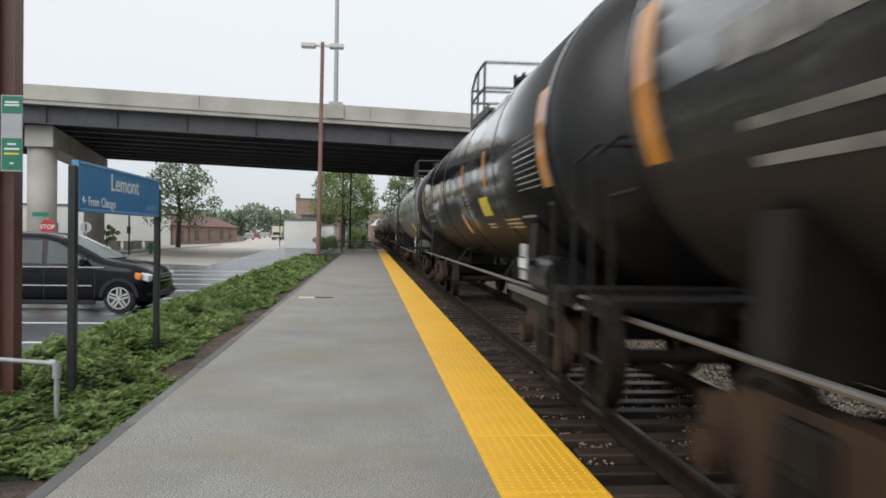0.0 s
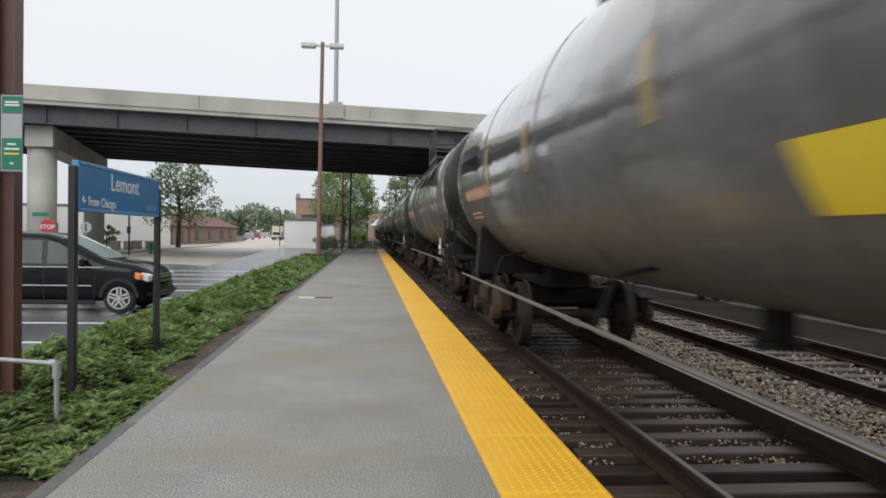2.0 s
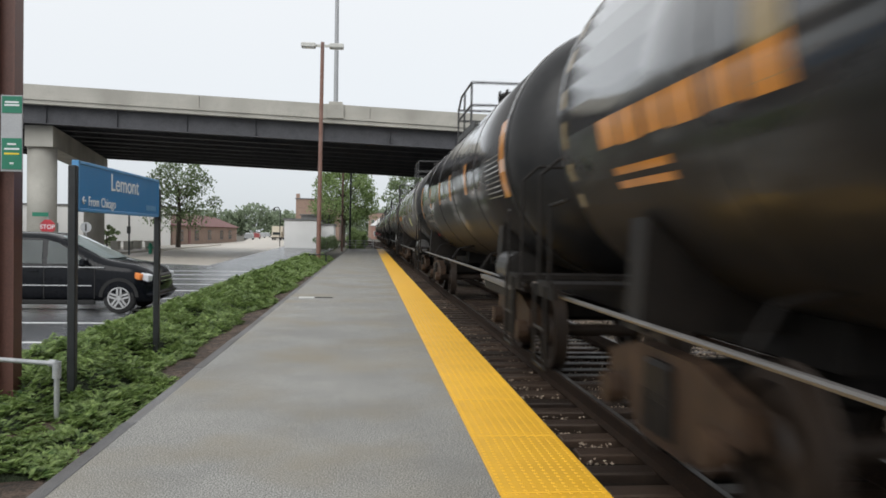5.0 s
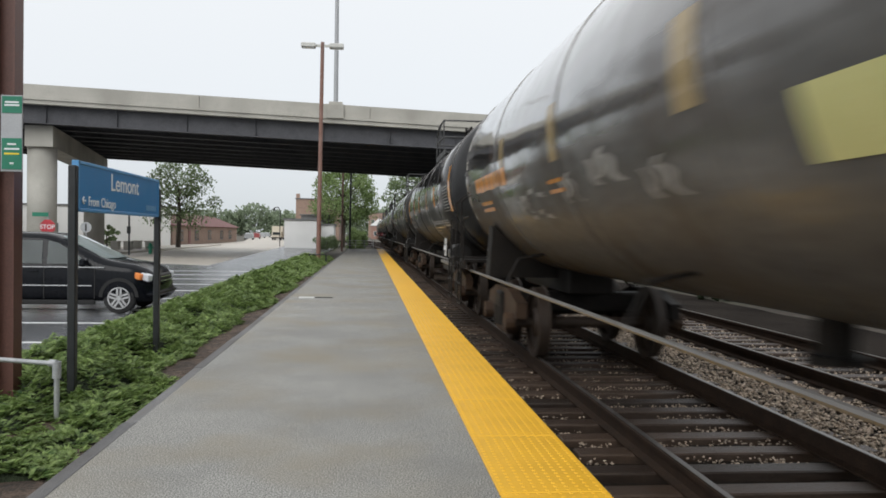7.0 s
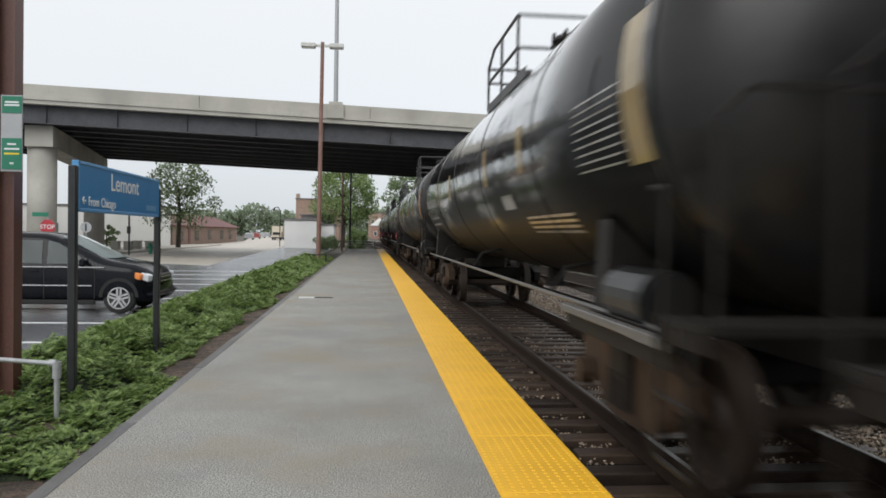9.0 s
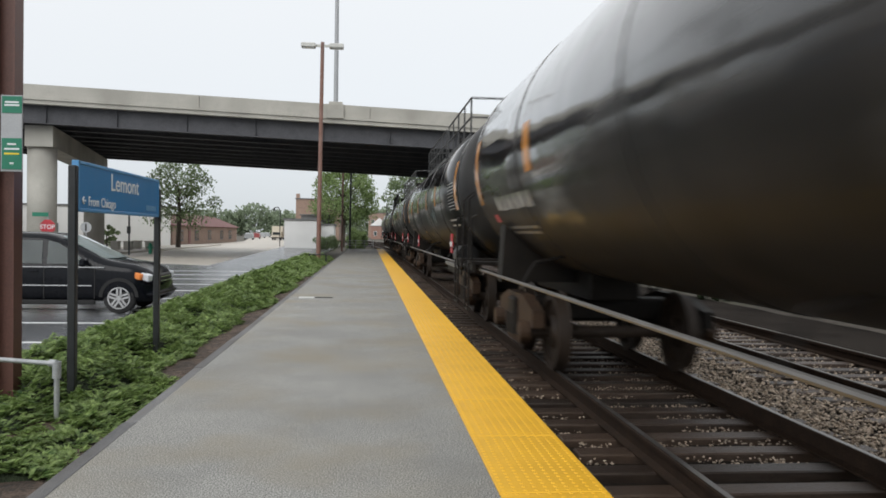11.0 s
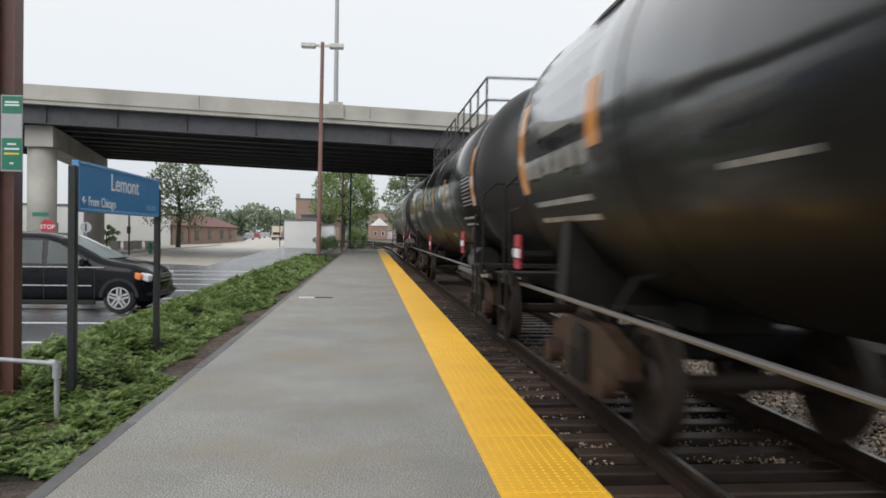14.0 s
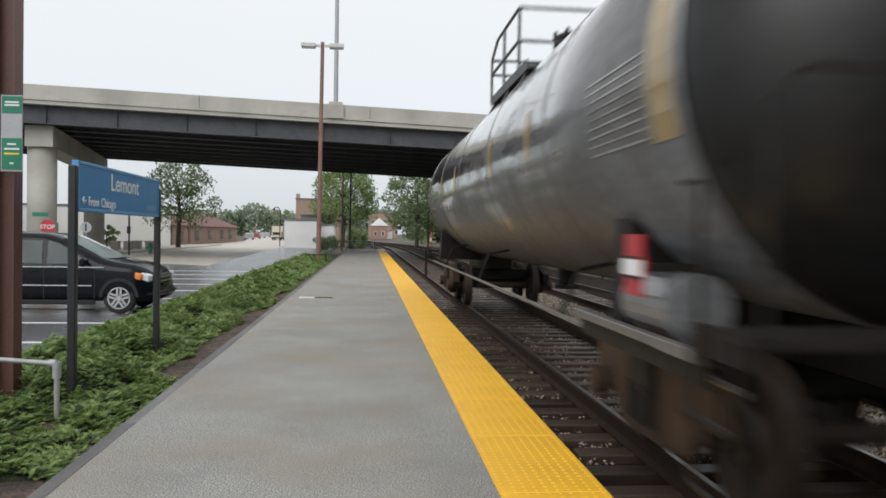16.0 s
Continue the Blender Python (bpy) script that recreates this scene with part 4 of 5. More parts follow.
def tank_car(cyl, paint, label, long_walk=False, decals=(), placards=(), r_t=1.465, zc=2.575, reach=(0.0, 0.0), deck=(6.2, 8.4, 3.62), marked=False, pale=False):
    """A tank car with its rails at z = 0 and its middle at the origin; the end that leads is towards -y."""
    h = cyl / 2
    car = thing("tank_car", pose(0, 0, 0), label, "tank car", "tank cars of the freight train")
    # shell with dished heads
    def turned(prof):
        bm = bmesh.new()
        loft(bm, [[(r * math.cos(a * math.tau / 48), y, zc + r * math.sin(a * math.tau / 48)) for a in range(48)] for y, r in prof])
        return bm
    tank = part("tank", turned([(-h + cyl * i / 6, r_t) for i in range(7)]), paint, car, smooth=True)
    for e in (-1, 1):
        prof = [(e * (h + 0.002 + 0.72 * math.sin(math.pi / 2 * k / 8)), max(0.02, (r_t - 0.002) * math.cos(math.pi / 2 * k / 8))) for k in range(9)]
        bm = turned(prof)
        bmesh.ops.recalc_face_normals(bm, faces=bm.faces)
        part("tank_head", bm, M["head"], car, "dished tank end in near black", smooth=True)
    # girth welds and bands
    for y in (-h, -h * 0.62, -h * 0.2, h * 0.2, h * 0.62, h):
        bm = bmesh.new()
        rr = []
        for a in range(49):
            t = a * math.tau / 48
            rr.append([(q * math.cos(t), y + d, zc + q * math.sin(t)) for q, d in ((r_t - 0.01, -0.03), (r_t + 0.008, -0.022), (r_t + 0.008, 0.022), (r_t - 0.01, 0.03))])
        loft(bm, rr, False)
        part("weld_band", bm, paint, tank)
    # stub sills, couplers, end platforms with grab irons
    for e in (-1, 1):
        ye = e * (h + 0.85)
        solid("stub_sill", (0, e * (h - 0.6), 0.98), (0.62, 3.0, 0.34), M["under"], car, b=0.02)
        far = reach[0] if e < 0 else reach[1]
        cp = part("coupler", bevelled((0, e * (h + 1.18 + far), 0.88), (0.26, 0.66, 0.28), 0.05), M["rusty"], car)
        solid("shank", (0, e * (h + 0.9 + far / 2), 0.88), (0.16, 0.5 + far, 0.18), M["rusty"], cp)
        pl = solid("end_platform", (0, e * (h + 0.58), 1.16), (2.9, 0.50, 0.045), M["under"], car, "grated end platform")
        solid("platform_edge", (-1.42, e * (h + 0.55), 1.12), (0.05, 0.62, 0.14), M["under"], pl)
        for sx in (-1, 1):
            bm = bmesh.new()
            bent(bm, [(sx * 1.42, ye + e * 0.05, 1.16), (sx * 1.42, ye + e * 0.05, 2.15), (sx * 1.25, ye, 2.3), (sx * 0.1, ye, 2.3)], 0.016, 6)
            part("end_handrail", bm, M["under"], car, "thin steel grab iron")
            bm = bmesh.new()
            bent(bm, [(sx * 1.45, e * (h + 0.34), 1.16), (sx * 1.45, e * (h + 0.34), 1.85), (sx * 1.40, e * (h + 0.0), 1.88)], 0.016, 6)
            part("grab_iron", bm, M["under"], car)
            bm = bmesh.new()
            bent(bm, [(sx * 1.48, e * (h + 0.36), 1.16), (sx * 1.48, e * (h + 0.36), 0.45), (sx * 1.48, e * (h + 0.78), 0.45), (sx * 1.48, e * (h + 0.78), 1.16)], 0.018, 6)
            rod(bm, (sx * 1.48, e * (h + 0.36), 0.78), (sx * 1.48, e * (h + 0.78), 0.78), 0.016, 6)
            part("sill_step", bm, M["under"], car)
        for sx in (-1, 1) if e < 0 else ():
            sill = solid("side_sill", (sx * 1.39, e * (h - 0.85), 1.02), (0.07, 2.3, 0.06), M["pipe_steel"], car, "worn pale steel side sill", b=0.006)
            solid("sill_web", (sx * 1.36, e * (h - 0.85), 0.93), (0.02, 2.28, 0.12), M["under"], sill)
            solid("sill_tip", (sx * 1.432, e * (h + 0.02), 1.02), (0.012, 0.5, 0.055), M["yellow_band"] if marked else M["pipe_steel"], sill)
        # saddle between tank and truck bolster
        bm = bmesh.new()
        yb = e * (h - 1.35)
        pts = [(-1.3, 1.0), (1.3, 1.0), (1.26, 1.72), (1.05, 1.54), (0.6, 1.24), (0, 1.10), (-0.6, 1.24), (-1.05, 1.54), (-1.26, 1.72)]
        loft(bm, [[(x, yb - 0.16, z) for x, z in pts], [(x, yb + 0.16, z) for x, z in pts]])
        part("saddle", bm, M["under"], car, "steel saddle cradling the tank")
        # truck
        tr = new("truck")
        tr.parent = car
        tr.location = (0, e * (h - 1.35), 0)
        tagged(tr, "rust-brown freight truck with two axles")
        solid("bolster", (0, 0, 0.66), (2.3, 0.42, 0.28), M["under"], tr, b=0.03)
        for sx in (-1, 1):
            bm = bmesh.new()
            pts = [(-1.12, 0.52), (-1.12, 0.72), (-0.5, 0.86), (0.5, 0.86), (1.12, 0.72), (1.12, 0.52), (0.8, 0.50), (0.42, 0.24), (-0.42, 0.24), (-0.8, 0.50)]
            loft(bm, [[(sx * 1.02 - 0.07, y, z) for y, z in pts], [(sx * 1.02 + 0.07, y, z) for y, z in pts]])
            bmesh.ops.recalc_face_normals(bm, faces=bm.faces)
            part("side_frame", bm, M["rusty"] if sx < 0 else M["under"], tr, "cast steel side frame")
            for yy in (-0.16, 0.0, 0.16):
                bm = bmesh.new()
                rod(bm, (sx * 1.11, yy, 0.34), (sx * 1.11, yy, 0.60), 0.06, 8)
                part("spring", bm, M["under"], tr)
            for yy in (-0.88, 0.88):
                bm = bmesh.new()
                rod(bm, (sx * 1.08, yy, 0.46), (sx * 1.2, yy, 0.46), 0.12, 12)
                part("bearing_cap", bm, M["rusty"], tr)
        for yy in (-0.88, 0.88):
            bm = bmesh.new()
            rod(bm, (-1.1, 0, 0), (1.1, 0, 0), 0.075, 10)
            for sx in (-1, 1):
                prof_w = ((0.08, 0.06), (0.08, 0.17), (0.03, 0.2), (0.03, 0.36), (0.07, 0.38), (0.07, 0.457), (-0.05, 0.465), (-0.065, 0.49), (-0.075, 0.48), (-0.075, 0.38), (-0.01, 0.36), (-0.01, 0.2), (-0.08, 0.17), (-0.08, 0.06))
                rr = []
                for k in range(25):
                    a = k * math.tau / 24
                    rr.append([(sx * (0.755 + dx), q * math.cos(a), q * math.sin(a)) for dx, q in prof_w])
                loft(bm, rr, False)
            bmesh.ops.recalc_face_normals(bm, faces=bm.faces)
            ws = part("wheelset", bm, M["wheel_steel"], tr, "rusty wheels on their axle")
            ws.location = (0, yy, 0.457)
            WHEELS.append(ws)
    # long train pipe and underframe rods
    zp = 0.90 if paint is M["tank_grey"] else 1.0 if paint is M["tank_tan"] else 1.06
    bm = bmesh.new()
    rod(bm, (-1.3, -h - 0.5, zp), (-1.3, h + 0.5, zp), 0.02, 8)
    part("train_pipe", bm, M["pipe_steel"], car, "long bright brake pipe along the side")
    for y in (-h + 2.9, 0, h - 2.9):
        bm = bmesh.new()
        bent(bm, [(-1.3, y, zp), (-1.15, y, 1.30), (-0.75, y, 1.38)], 0.02, 6)
        part("pipe_bracket", bm, M["under"], car)
    bm = bmesh.new()
    rod(bm, (0, -0.25, 0.82), (0, -0.25, 1.2), 0.13, 14)
    rod(bm, (0, -0.25, 0.80), (0, -0.25, 0.86), 0.19, 14)
    part("outlet_valve", bm, M["under"], car, "bottom outlet valve")
    # brake cylinder by the leading end
    bm = bmesh.new()
    rod(bm, (-1.18, -h + 0.25, 1.2), (-1.18, -h + 1.05, 1.2), 0.20, 20)
    bmesh.ops.bevel(bm, geom=[e for e in bm.edges if abs(e.verts[0].co.y - e.verts[1].co.y) < 0.001], offset=0.03, segments=2, affect="EDGES")
    part("brake_cylinder", bm, M["grey_cylinder"] if pale else M["head"], car, "round brake cylinder")
    bm = bmesh.new()
    bent(bm, [(-1.0, -h + 1.0, 1.2), (-1.0, -h + 2.4, 1.1), (-0.6, -h + 4.5, 1.0)], 0.03, 6)
    part("brake_rod", bm, M["under"], car)
    # top: manway, walkways, railings
    wz = zc + math.sqrt(r_t * r_t - 0.5184) + 0.03 if long_walk else deck[2]
    top = zc + r_t
    spans = ((3.6, 8.6), (9.2, 15.9)) if long_walk else ((deck[0] - 0.6, deck[1]),)
    outer = 0.74 if long_walk else 1.06
    ym = -h + (8.9 if long_walk else deck[0] + 0.9)
    bm = bmesh.new()
    rod(bm, (0, ym, top - 0.2), (0, ym, top + 0.36), 0.36, 20)
    rod(bm, (0, ym, top + 0.36), (0, ym, top + 0.44), 0.40, 20, 0.34)
    for k in range(8):
        a = k * math.tau / 8
        rod(bm, (0.37 * math.cos(a), ym + 0.37 * math.sin(a), top + 0.25), (0.37 * math.cos(a), ym + 0.37 * math.sin(a), top + 0.48), 0.03, 6)
    part("manway", bm, M["under"], car, "bolted manway cover")
    bm = bmesh.new()
    rod(bm, (0.1, ym + 0.8, top - 0.1), (0.1, ym + 0.8, top + 0.26), 0.16, 14)
    part("relief_valve", bm, M["under"], car, "squat safety valve")
    for a, b in spans:
        ya, yb = -h + a, -h + b
        # the near rail of a short walkway stands back from the plate's end
        yr = ya if long_walk else ya + 0.6
        for sx in (-1, 1):
            wide = 0.3 if long_walk else 0.55
            w = solid("walkway", (sx * (outer - wide / 2), (ya + yb) / 2, wz), (wide, yb - ya, 0.05), M["railing"], car, "grated walkway")
            solid("toe_board", (sx * (outer + 0.006), (ya + yb) / 2, wz + 0.02), (0.012, yb - ya, 0.13), M["railing"], w)
            for yy in (ya + 0.2, (ya + yb) / 2, yb - 0.2):
                bm = bmesh.new()
                rod(bm, (sx * (outer - 0.04), yy, wz - 0.02), (sx * (outer + 0.1) * 0.98, yy, zc + math.sqrt(r_t * r_t - (outer + 0.1) ** 2) - 0.02), 0.025, 6)
                part("walkway_bracket", bm, M["railing"], w)
            bm = bmesh.new()
            n_post = max(2, round((yb - yr) / 1.15))
            for k in range(n_post + 1):
                y = yr + (yb - yr) * k / n_post
                rod(bm, (sx * outer, y, wz), (sx * outer, y, wz + 0.88 - (0.2 if k == n_post and not long_walk else 0.0)), 0.022, 6)
            if long_walk:
                for z in (0.45, 0.88):
                    rod(bm, (sx * outer, yr, wz + z), (sx * outer, yb, wz + z), 0.022, 6)
            else:
                bent(bm, [(sx * outer, yr, wz + 0.88), (sx * outer, yb - 0.55, wz + 0.88), (sx * outer, yb, wz + 0.68)], 0.022, 6)
                rod(bm, (sx * outer, yr, wz + 0.45), (sx * outer, yb, wz + 0.45), 0.022, 6)
            part("railing", bm, M["railing"], car, "steel safety railing")
            # dark strip laid on the tank to imitate the walkway's reflection
            if long_walk:
                bm = bmesh.new()
                skin(bm, ya, yb, 36, 56, r_t + 0.005, zc)
                if sx > 0:
                    bmesh.ops.scale(bm, vec=(-1, 1, 1), verts=bm.verts)
                    bmesh.ops.reverse_faces(bm, faces=bm.faces)
                part("walkway_reflection_strip", bm, M["under"], car, "dark strip put on the tank for the walkway's reflection")
        for y in ((yr, yb) if not long_walk else ((yb,) if a > 5 else (ya,))):
            bm = bmesh.new()
            for z in (0.45, 0.88 if y == yr or long_walk else 0.68):
                rod(bm, (-outer, y, wz + z), (outer, y, wz + z), 0.022, 6)
            part("end_railing", bm, M["railing"], car)
    # side ladder up to the walkway
    if not long_walk and deck[2] > 3.7:
        lad = new("ladder")
        lad.parent = car
        yl = -h + spans[-1][1] + 0.35
        lad.location = (0, yl, 0)
        tagged(lad, "thin steel side ladder")
        pts = [(-(r_t + 0.065) * math.cos(radians(a)), zc + (r_t + 0.075) * math.sin(radians(a))) for a in (-42, -20, 0, 20, 40, 58)]
        for yy in (-0.2, 0.2):
            bm = bmesh.new()
            bent(bm, [(x, yy, z) for x, z in pts], 0.012, 6)
            part("stile", bm, paint, lad)
        for a in range(-40, 58, 11):
            bm = bmesh.new()
            x, z = -(r_t + 0.065) * math.cos(radians(a)), zc + (r_t + 0.075) * math.sin(radians(a))
            rod(bm, (x, -0.2, z), (x, 0.2, z), 0.011, 6)
            part("rung", bm, paint, lad)
    # painted panels and stencil bars: name, start from leading ring, length, heights, colour
    for nm, y0, ln, a0, a1, mat in decals:
        bm = bmesh.new()
        if nm == "graffiti":
            for q in range(3):
                skin(bm, -h + y0 + ln * q / 3, -h + y0 + ln * (q + 0.62) / 3, a0 + 2 * (q % 2), a1 - 2 * ((q + 1) % 2), r_t + 0.004, zc, 10, 1, (0.3, -0.22, 0.16)[q])
        else:
            skin(bm, -h + y0, -h + y0 + ln, a0, a1, r_t + 0.004, zc)
        part(nm, bm, M[mat], car, {"orange": "orange reflective band", "yellow_panel": "bright yellow panel", "pale_panel": "faded yellow panel", "decal": "faded white stencil bar"}.get(mat, ""))
    for y0, zz, tone in placards:
        q = new("placard")
        q.parent = car
        q.location = (-1.46, -h + y0, zz)
        tagged(q, "red and white hazard placard" if tone == "red" else "dirty white placard plate")
        bm = bmesh.new()
        pts = [(-0.13, -0.16), (0.13, -0.16), (0.13, -0.075), (0.165, -0.05), (0.165, 0.05), (0.13, 0.075), (0.13, 0.19), (-0.13, 0.19), (-0.13, 0.075), (-0.165, 0.05), (-0.165, -0.05), (-0.13, -0.075)]
        loft(bm, [[(-0.01, y, z) for y, z in pts], [(0.01, y, z) for y, z in pts]])
        bmesh.ops.recalc_face_normals(bm, faces=bm.faces)
        part("plate", bm, M[tone], q)
        solid("white_band", (-0.0125, 0, 0.0), (0.008, 0.32, 0.09), M["white"], q)
        for z in (0.058, -0.058):
            solid("black_line", (-0.0125, 0, z), (0.008, 0.31, 0.012), M["dark"], q)
        solid("bracket", (0.2, 0, 0.0), (0.38, 0.05, 0.05), M["under"], q)
    return car


def lead_lines(up=0.0):
    return [("stencil_line", 0.5, 1.1, -19.8 + up + k * 2.4, -19.2 + up + k * 2.4, "decal") for k in range(9)]


def word(y0, y1, a0, a1, n, mat):
    """A row of block letters too grimy to read."""
    step = (y1 - y0) / n
    return [("stencil_bar", y0 + step * k, step * (0.9 if k % 3 else 0.82), a0 + 0.4 * (k % 2), a1, mat) for k in range(n)]


def bars(y0, ln, angles, thick=1.0, mat="decal", name="stencil_bar"):
    return [(name, y0, ln, a - thick / 2, a + thick / 2, mat) for a in angles]


def tail_bars(cyl, up=0.0, end=0.35, high=-6.5):
    out = word(cyl - end - 2.3, cyl - end, high - 7 + up, high + up, 6, "decal")
    return out + bars(cyl - end - 2.1, 1.95, (high - 17 + up, high - 23.5 + up), 2.0)


def bands(cyl, mids, mat="orange", mid_mat="", up=0.0):
    out = [("band", 0.05, 0.36, -21 + up, 14 + up, mat), ("band", cyl - 0.36, 0.30, -22 + up, 14 + up, mat) if mat == "orange" else ("band", cyl - 0.14, 0.10, -30, 40, mat)]
    return out + [("band", y, 0.30, -13 + up, 6 + up, mid_mat or mat) for y in mids]


def travelled(t):
    return 13.6 * t + 0.047 * t * t


# start of each car's leading ring along the track at zero seconds, tank length, look
TRAIN = []


def build_train():
    spec = [(-15.36, 15.8, "tank_soot"), (2.72, 15.85, "tank_black"), (21.15, 15.75, "tank_grey"), (39.55, 14.75, "tank_tan"), (57.03, 14.3, "tank_soot"), (73.97, 14.3, "tank_soot"), (90.98, 14.88, "tank_tan"), (108.45, 15.2, "tank_soot"), (126.42, 16.7, "tank_black"), (145.94, 16.7, "tank_soot"), (165.2, 17.4, "tank_black"), (186.08, 17.6, "tank_black"), (207.2, 17.95, "tank_black"), (229.4, 16.2, "tank_grey")]
    words = {"tank_soot": "sooty black tank car with grimy stencils, rolling past the platform", "tank_black": "black tank car with orange bands and white stencils", "tank_grey": "dirty grey tank car streaked with grime", "tank_tan": "pale grey tank car stained brown"}
    for k, (s, cyl, paint) in enumerate(spec):
        up = 3.5 if k >= 10 else 0.0
        edge = "cream_band" if k in (2, 6) else "yellow_band" if k in (3, 4, 8, 13) else "orange"
        mids = {10: (4.5, 7.35, 10.9, cyl - 2.95), 11: (5.75, 8.1, 10.5, cyl - 2.9), 12: (4.4, 7.25, 10.05, 12.8, 14.98), 9: (4.4, 6.95, cyl - 3.9), 2: (3.28, 6.25, cyl - 6.0, cyl - 3.45)}.get(k, (3.62, 6.05, cyl - 6.0, cyl - 3.45))
        d = lead_lines(up) + bands(cyl, mids, edge, "yellow_band" if edge != "orange" else "", up)
        if k in (0, 1, 5):
            d += tail_bars(cyl, 0, 1.15, -2.0)
        if k in (7, 8):
            d += tail_bars(cyl)
        if k == 9:
            d += word(cyl - 3.5, cyl - 1.3, -27, -19.7, 6, "decal") + bars(cyl - 3.2, 1.9, (-36.5, -39.5), 1.5)
        if k >= 10 and k < 13:
            d += tail_bars(cyl, up, 0.3, -10.0)
            d += bars(0.75, 1.3, (-28.0 + up, -32.5 + up), 1.5) + bars(8.2 if k == 10 else 4.65, 0.6, (-40.5 + up, -43.0 + up, -45.8 + up, -49.5 + up), 1.3)
        if k in (4, 8):
            d += bars(2.3, 2.0, (-32, -34.4, -36.8, -39.2), 1.2)
        if k == 1:
            d += [("panel", 3.88, 0.8, -28.5, -17.6, "yellow_panel"), ("panel", 6.98, 0.36, -39.9, -24.7, "orange")]
            d += bars(5.8, 0.35, (-16, -18.6, -21.2, -23.8, -26.4, -28.8), 1.0, name="stencil_line")
            d += bars(2.2, 1.0, (-32, -34.2, -36.3), 1.1) + bars(1.3, 0.7, (-31.3, -42.4, -44.4, -46.4), 1.1) + bars(4.1, 0.65, (-33.8, -35.8), 1.0)
        if k == 2:
            d += [("panel", 4.36, 0.74, -36.4, -23.0, "yellow_panel")] + bars(3.25, 0.5, (-24.8, -27.3, -29.8, -32.4), 1.1)
            d += bars(1.85, 0.55, (-24.3,), 1.3) + bars(1.95, 0.5, (-33.8, -36.4), 1.1)
            d += word(cyl - 3.2, cyl - 0.85, -18, -11.5, 6, "orange") + bars(cyl - 1.95, 1.0, (-25.8, -28.6), 1.6, "orange")
        if k in (3, 4, 6):
            d += word(cyl - 3.45, cyl - 0.95, -15.2, -7.2, 6, "orange") + bars(cyl - 2.1, 0.95, (-21.5, -25.2), 2.0, "orange")
        if k == 3:
            d += bars(2.25, 0.7, (-28.1, -38.2, -41.0), 1.0)
            d += [("graffiti", 7.2, 0.3, -27, -8, "graffiti"), ("graffiti", 7.55, 0.35, -42, -25, "graffiti"), ("graffiti", 8.2, 0.4, -54, -40, "graffiti"), ("graffiti", 9.3, 0.6, -26, -8, "graffiti"), ("graffiti", 10.2, 0.6, -22, -6, "graffiti_blue"), ("graffiti", 11.2, 0.7, -20, -4, "graffiti")]
            d += bars(6.7, 0.4, (-24, -26.5, -29, -31.5), 1.2)
        if k == 4:
            d += [("panel", 6.25, 0.5, -46, -34, "yellow_panel")]
        if k == 6:
            d += [("panel", 4.5, 0.72, -27.5, -15.5, "pale_panel"), ("graffiti", 9.8, 1.2, -24, -20, "graffiti"), ("graffiti", 9.8, 1.0, -33, -29, "graffiti"), ("graffiti", 10.6, 0.5, -30, -22, "graffiti"), ("graffiti", 6.6, 0.5, -30, -20, "graffiti"), ("graffiti", 7.5, 0.7, -24, -14, "graffiti"), ("graffiti", 8.6, 0.5, -28, -18, "graffiti")]
            d += bars(3.45, 0.45, (-22.2, -24, -25.8, -27.6), 1.0) + bars(2.3, 0.5, (-20.8, -30.1, -32.3), 1.0) + bars(8.95, 0.5, (-19.4, -23.0), 1.4, "orange")
        if k == 7:
            d += bars(1.75, 3.7, (-27.2, -29.2), 1.1) + bars(1.75, 1.5, (-31.8,), 1.2) + bars(3.4, 2.0, (-33.6,), 1.2) + bars(4.6, 1.0, (-37.0, -40.0, -45.4), 1.3)
            d += bars(7.45, 0.65, (-31.6,), 0.8) + bars(10.2, 0.55, (-25.4,), 0.9)
        if k == 8:
            d += [("stencil_bar", 4.6, 0.7, -27, -20, "decal")]
        if k == 10:
            d += [("graffiti", 5.2, 0.3, -28, -12, "graffiti_blue"), ("graffiti", 5.5, 0.2, -24, -9, "graffiti_blue"), ("graffiti", 5.7, 0.25, -29, -14, "graffiti_blue"), ("panel", 10.3, 0.35, -36.5, -33, "yellow_band")]
            d += bars(11.5, 0.75, (-24.2,), 0.9) + bars(10.05, 0.45, (-26.0,), 0.8) + bars(9.7, 0.4, (-9.0,), 0.8)
        if k == 11:
            d += bars(2.95, 0.9, (-24.3, -26.0, -29.0, -31.6), 1.2) + [("panel", 9.9, 0.4, -46, -41, "orange")] + bars(12.2, 0.75, (-21.7,), 1.3)
        if k == 12:
            d += bars(12.5, 0.8, (-22.4,), 0.8) + [("panel", 14.6, 0.3, -36.5, -33, "orange")] + bars(14.62, 0.6, (-3.5, -6.0, -8.5), 0.8)
        pl = {10: [(0.5, 1.41), (10.1, 1.37), (16.7, 1.41)], 11: [(0.6, 1.41), (10.35, 1.35), (17.45, 1.41)], 12: [(1.1, 1.45), (7.9, 1.35), (17.7, 1.46)], 13: [(0.55, 1.42), (15.4, 1.45)]}.get(k, [])
        pl = [(a, b, "red") for a, b in pl] + ([(0.88 if k == 1 else 0.62, 1.32, "placard_white")] if k in (1, 2, 3, 4, 7) else [])
        if k == 9:
            d += [("marking", 15.6, 0.3, -33, -28.5, "red")]
        if k == 5:
            d += [("marking", 12.2, 0.4, -44, -41, "red")]
        size = (1.45, 2.47) if 10 <= k < 13 else (1.462, 2.56)
        reach = {9: (0, 0), 10: (0, 0.22), 11: (0.22, 0.22), 12: (0.22, 0.5), 13: (0.5, 0)}.get(k, (0, 0))
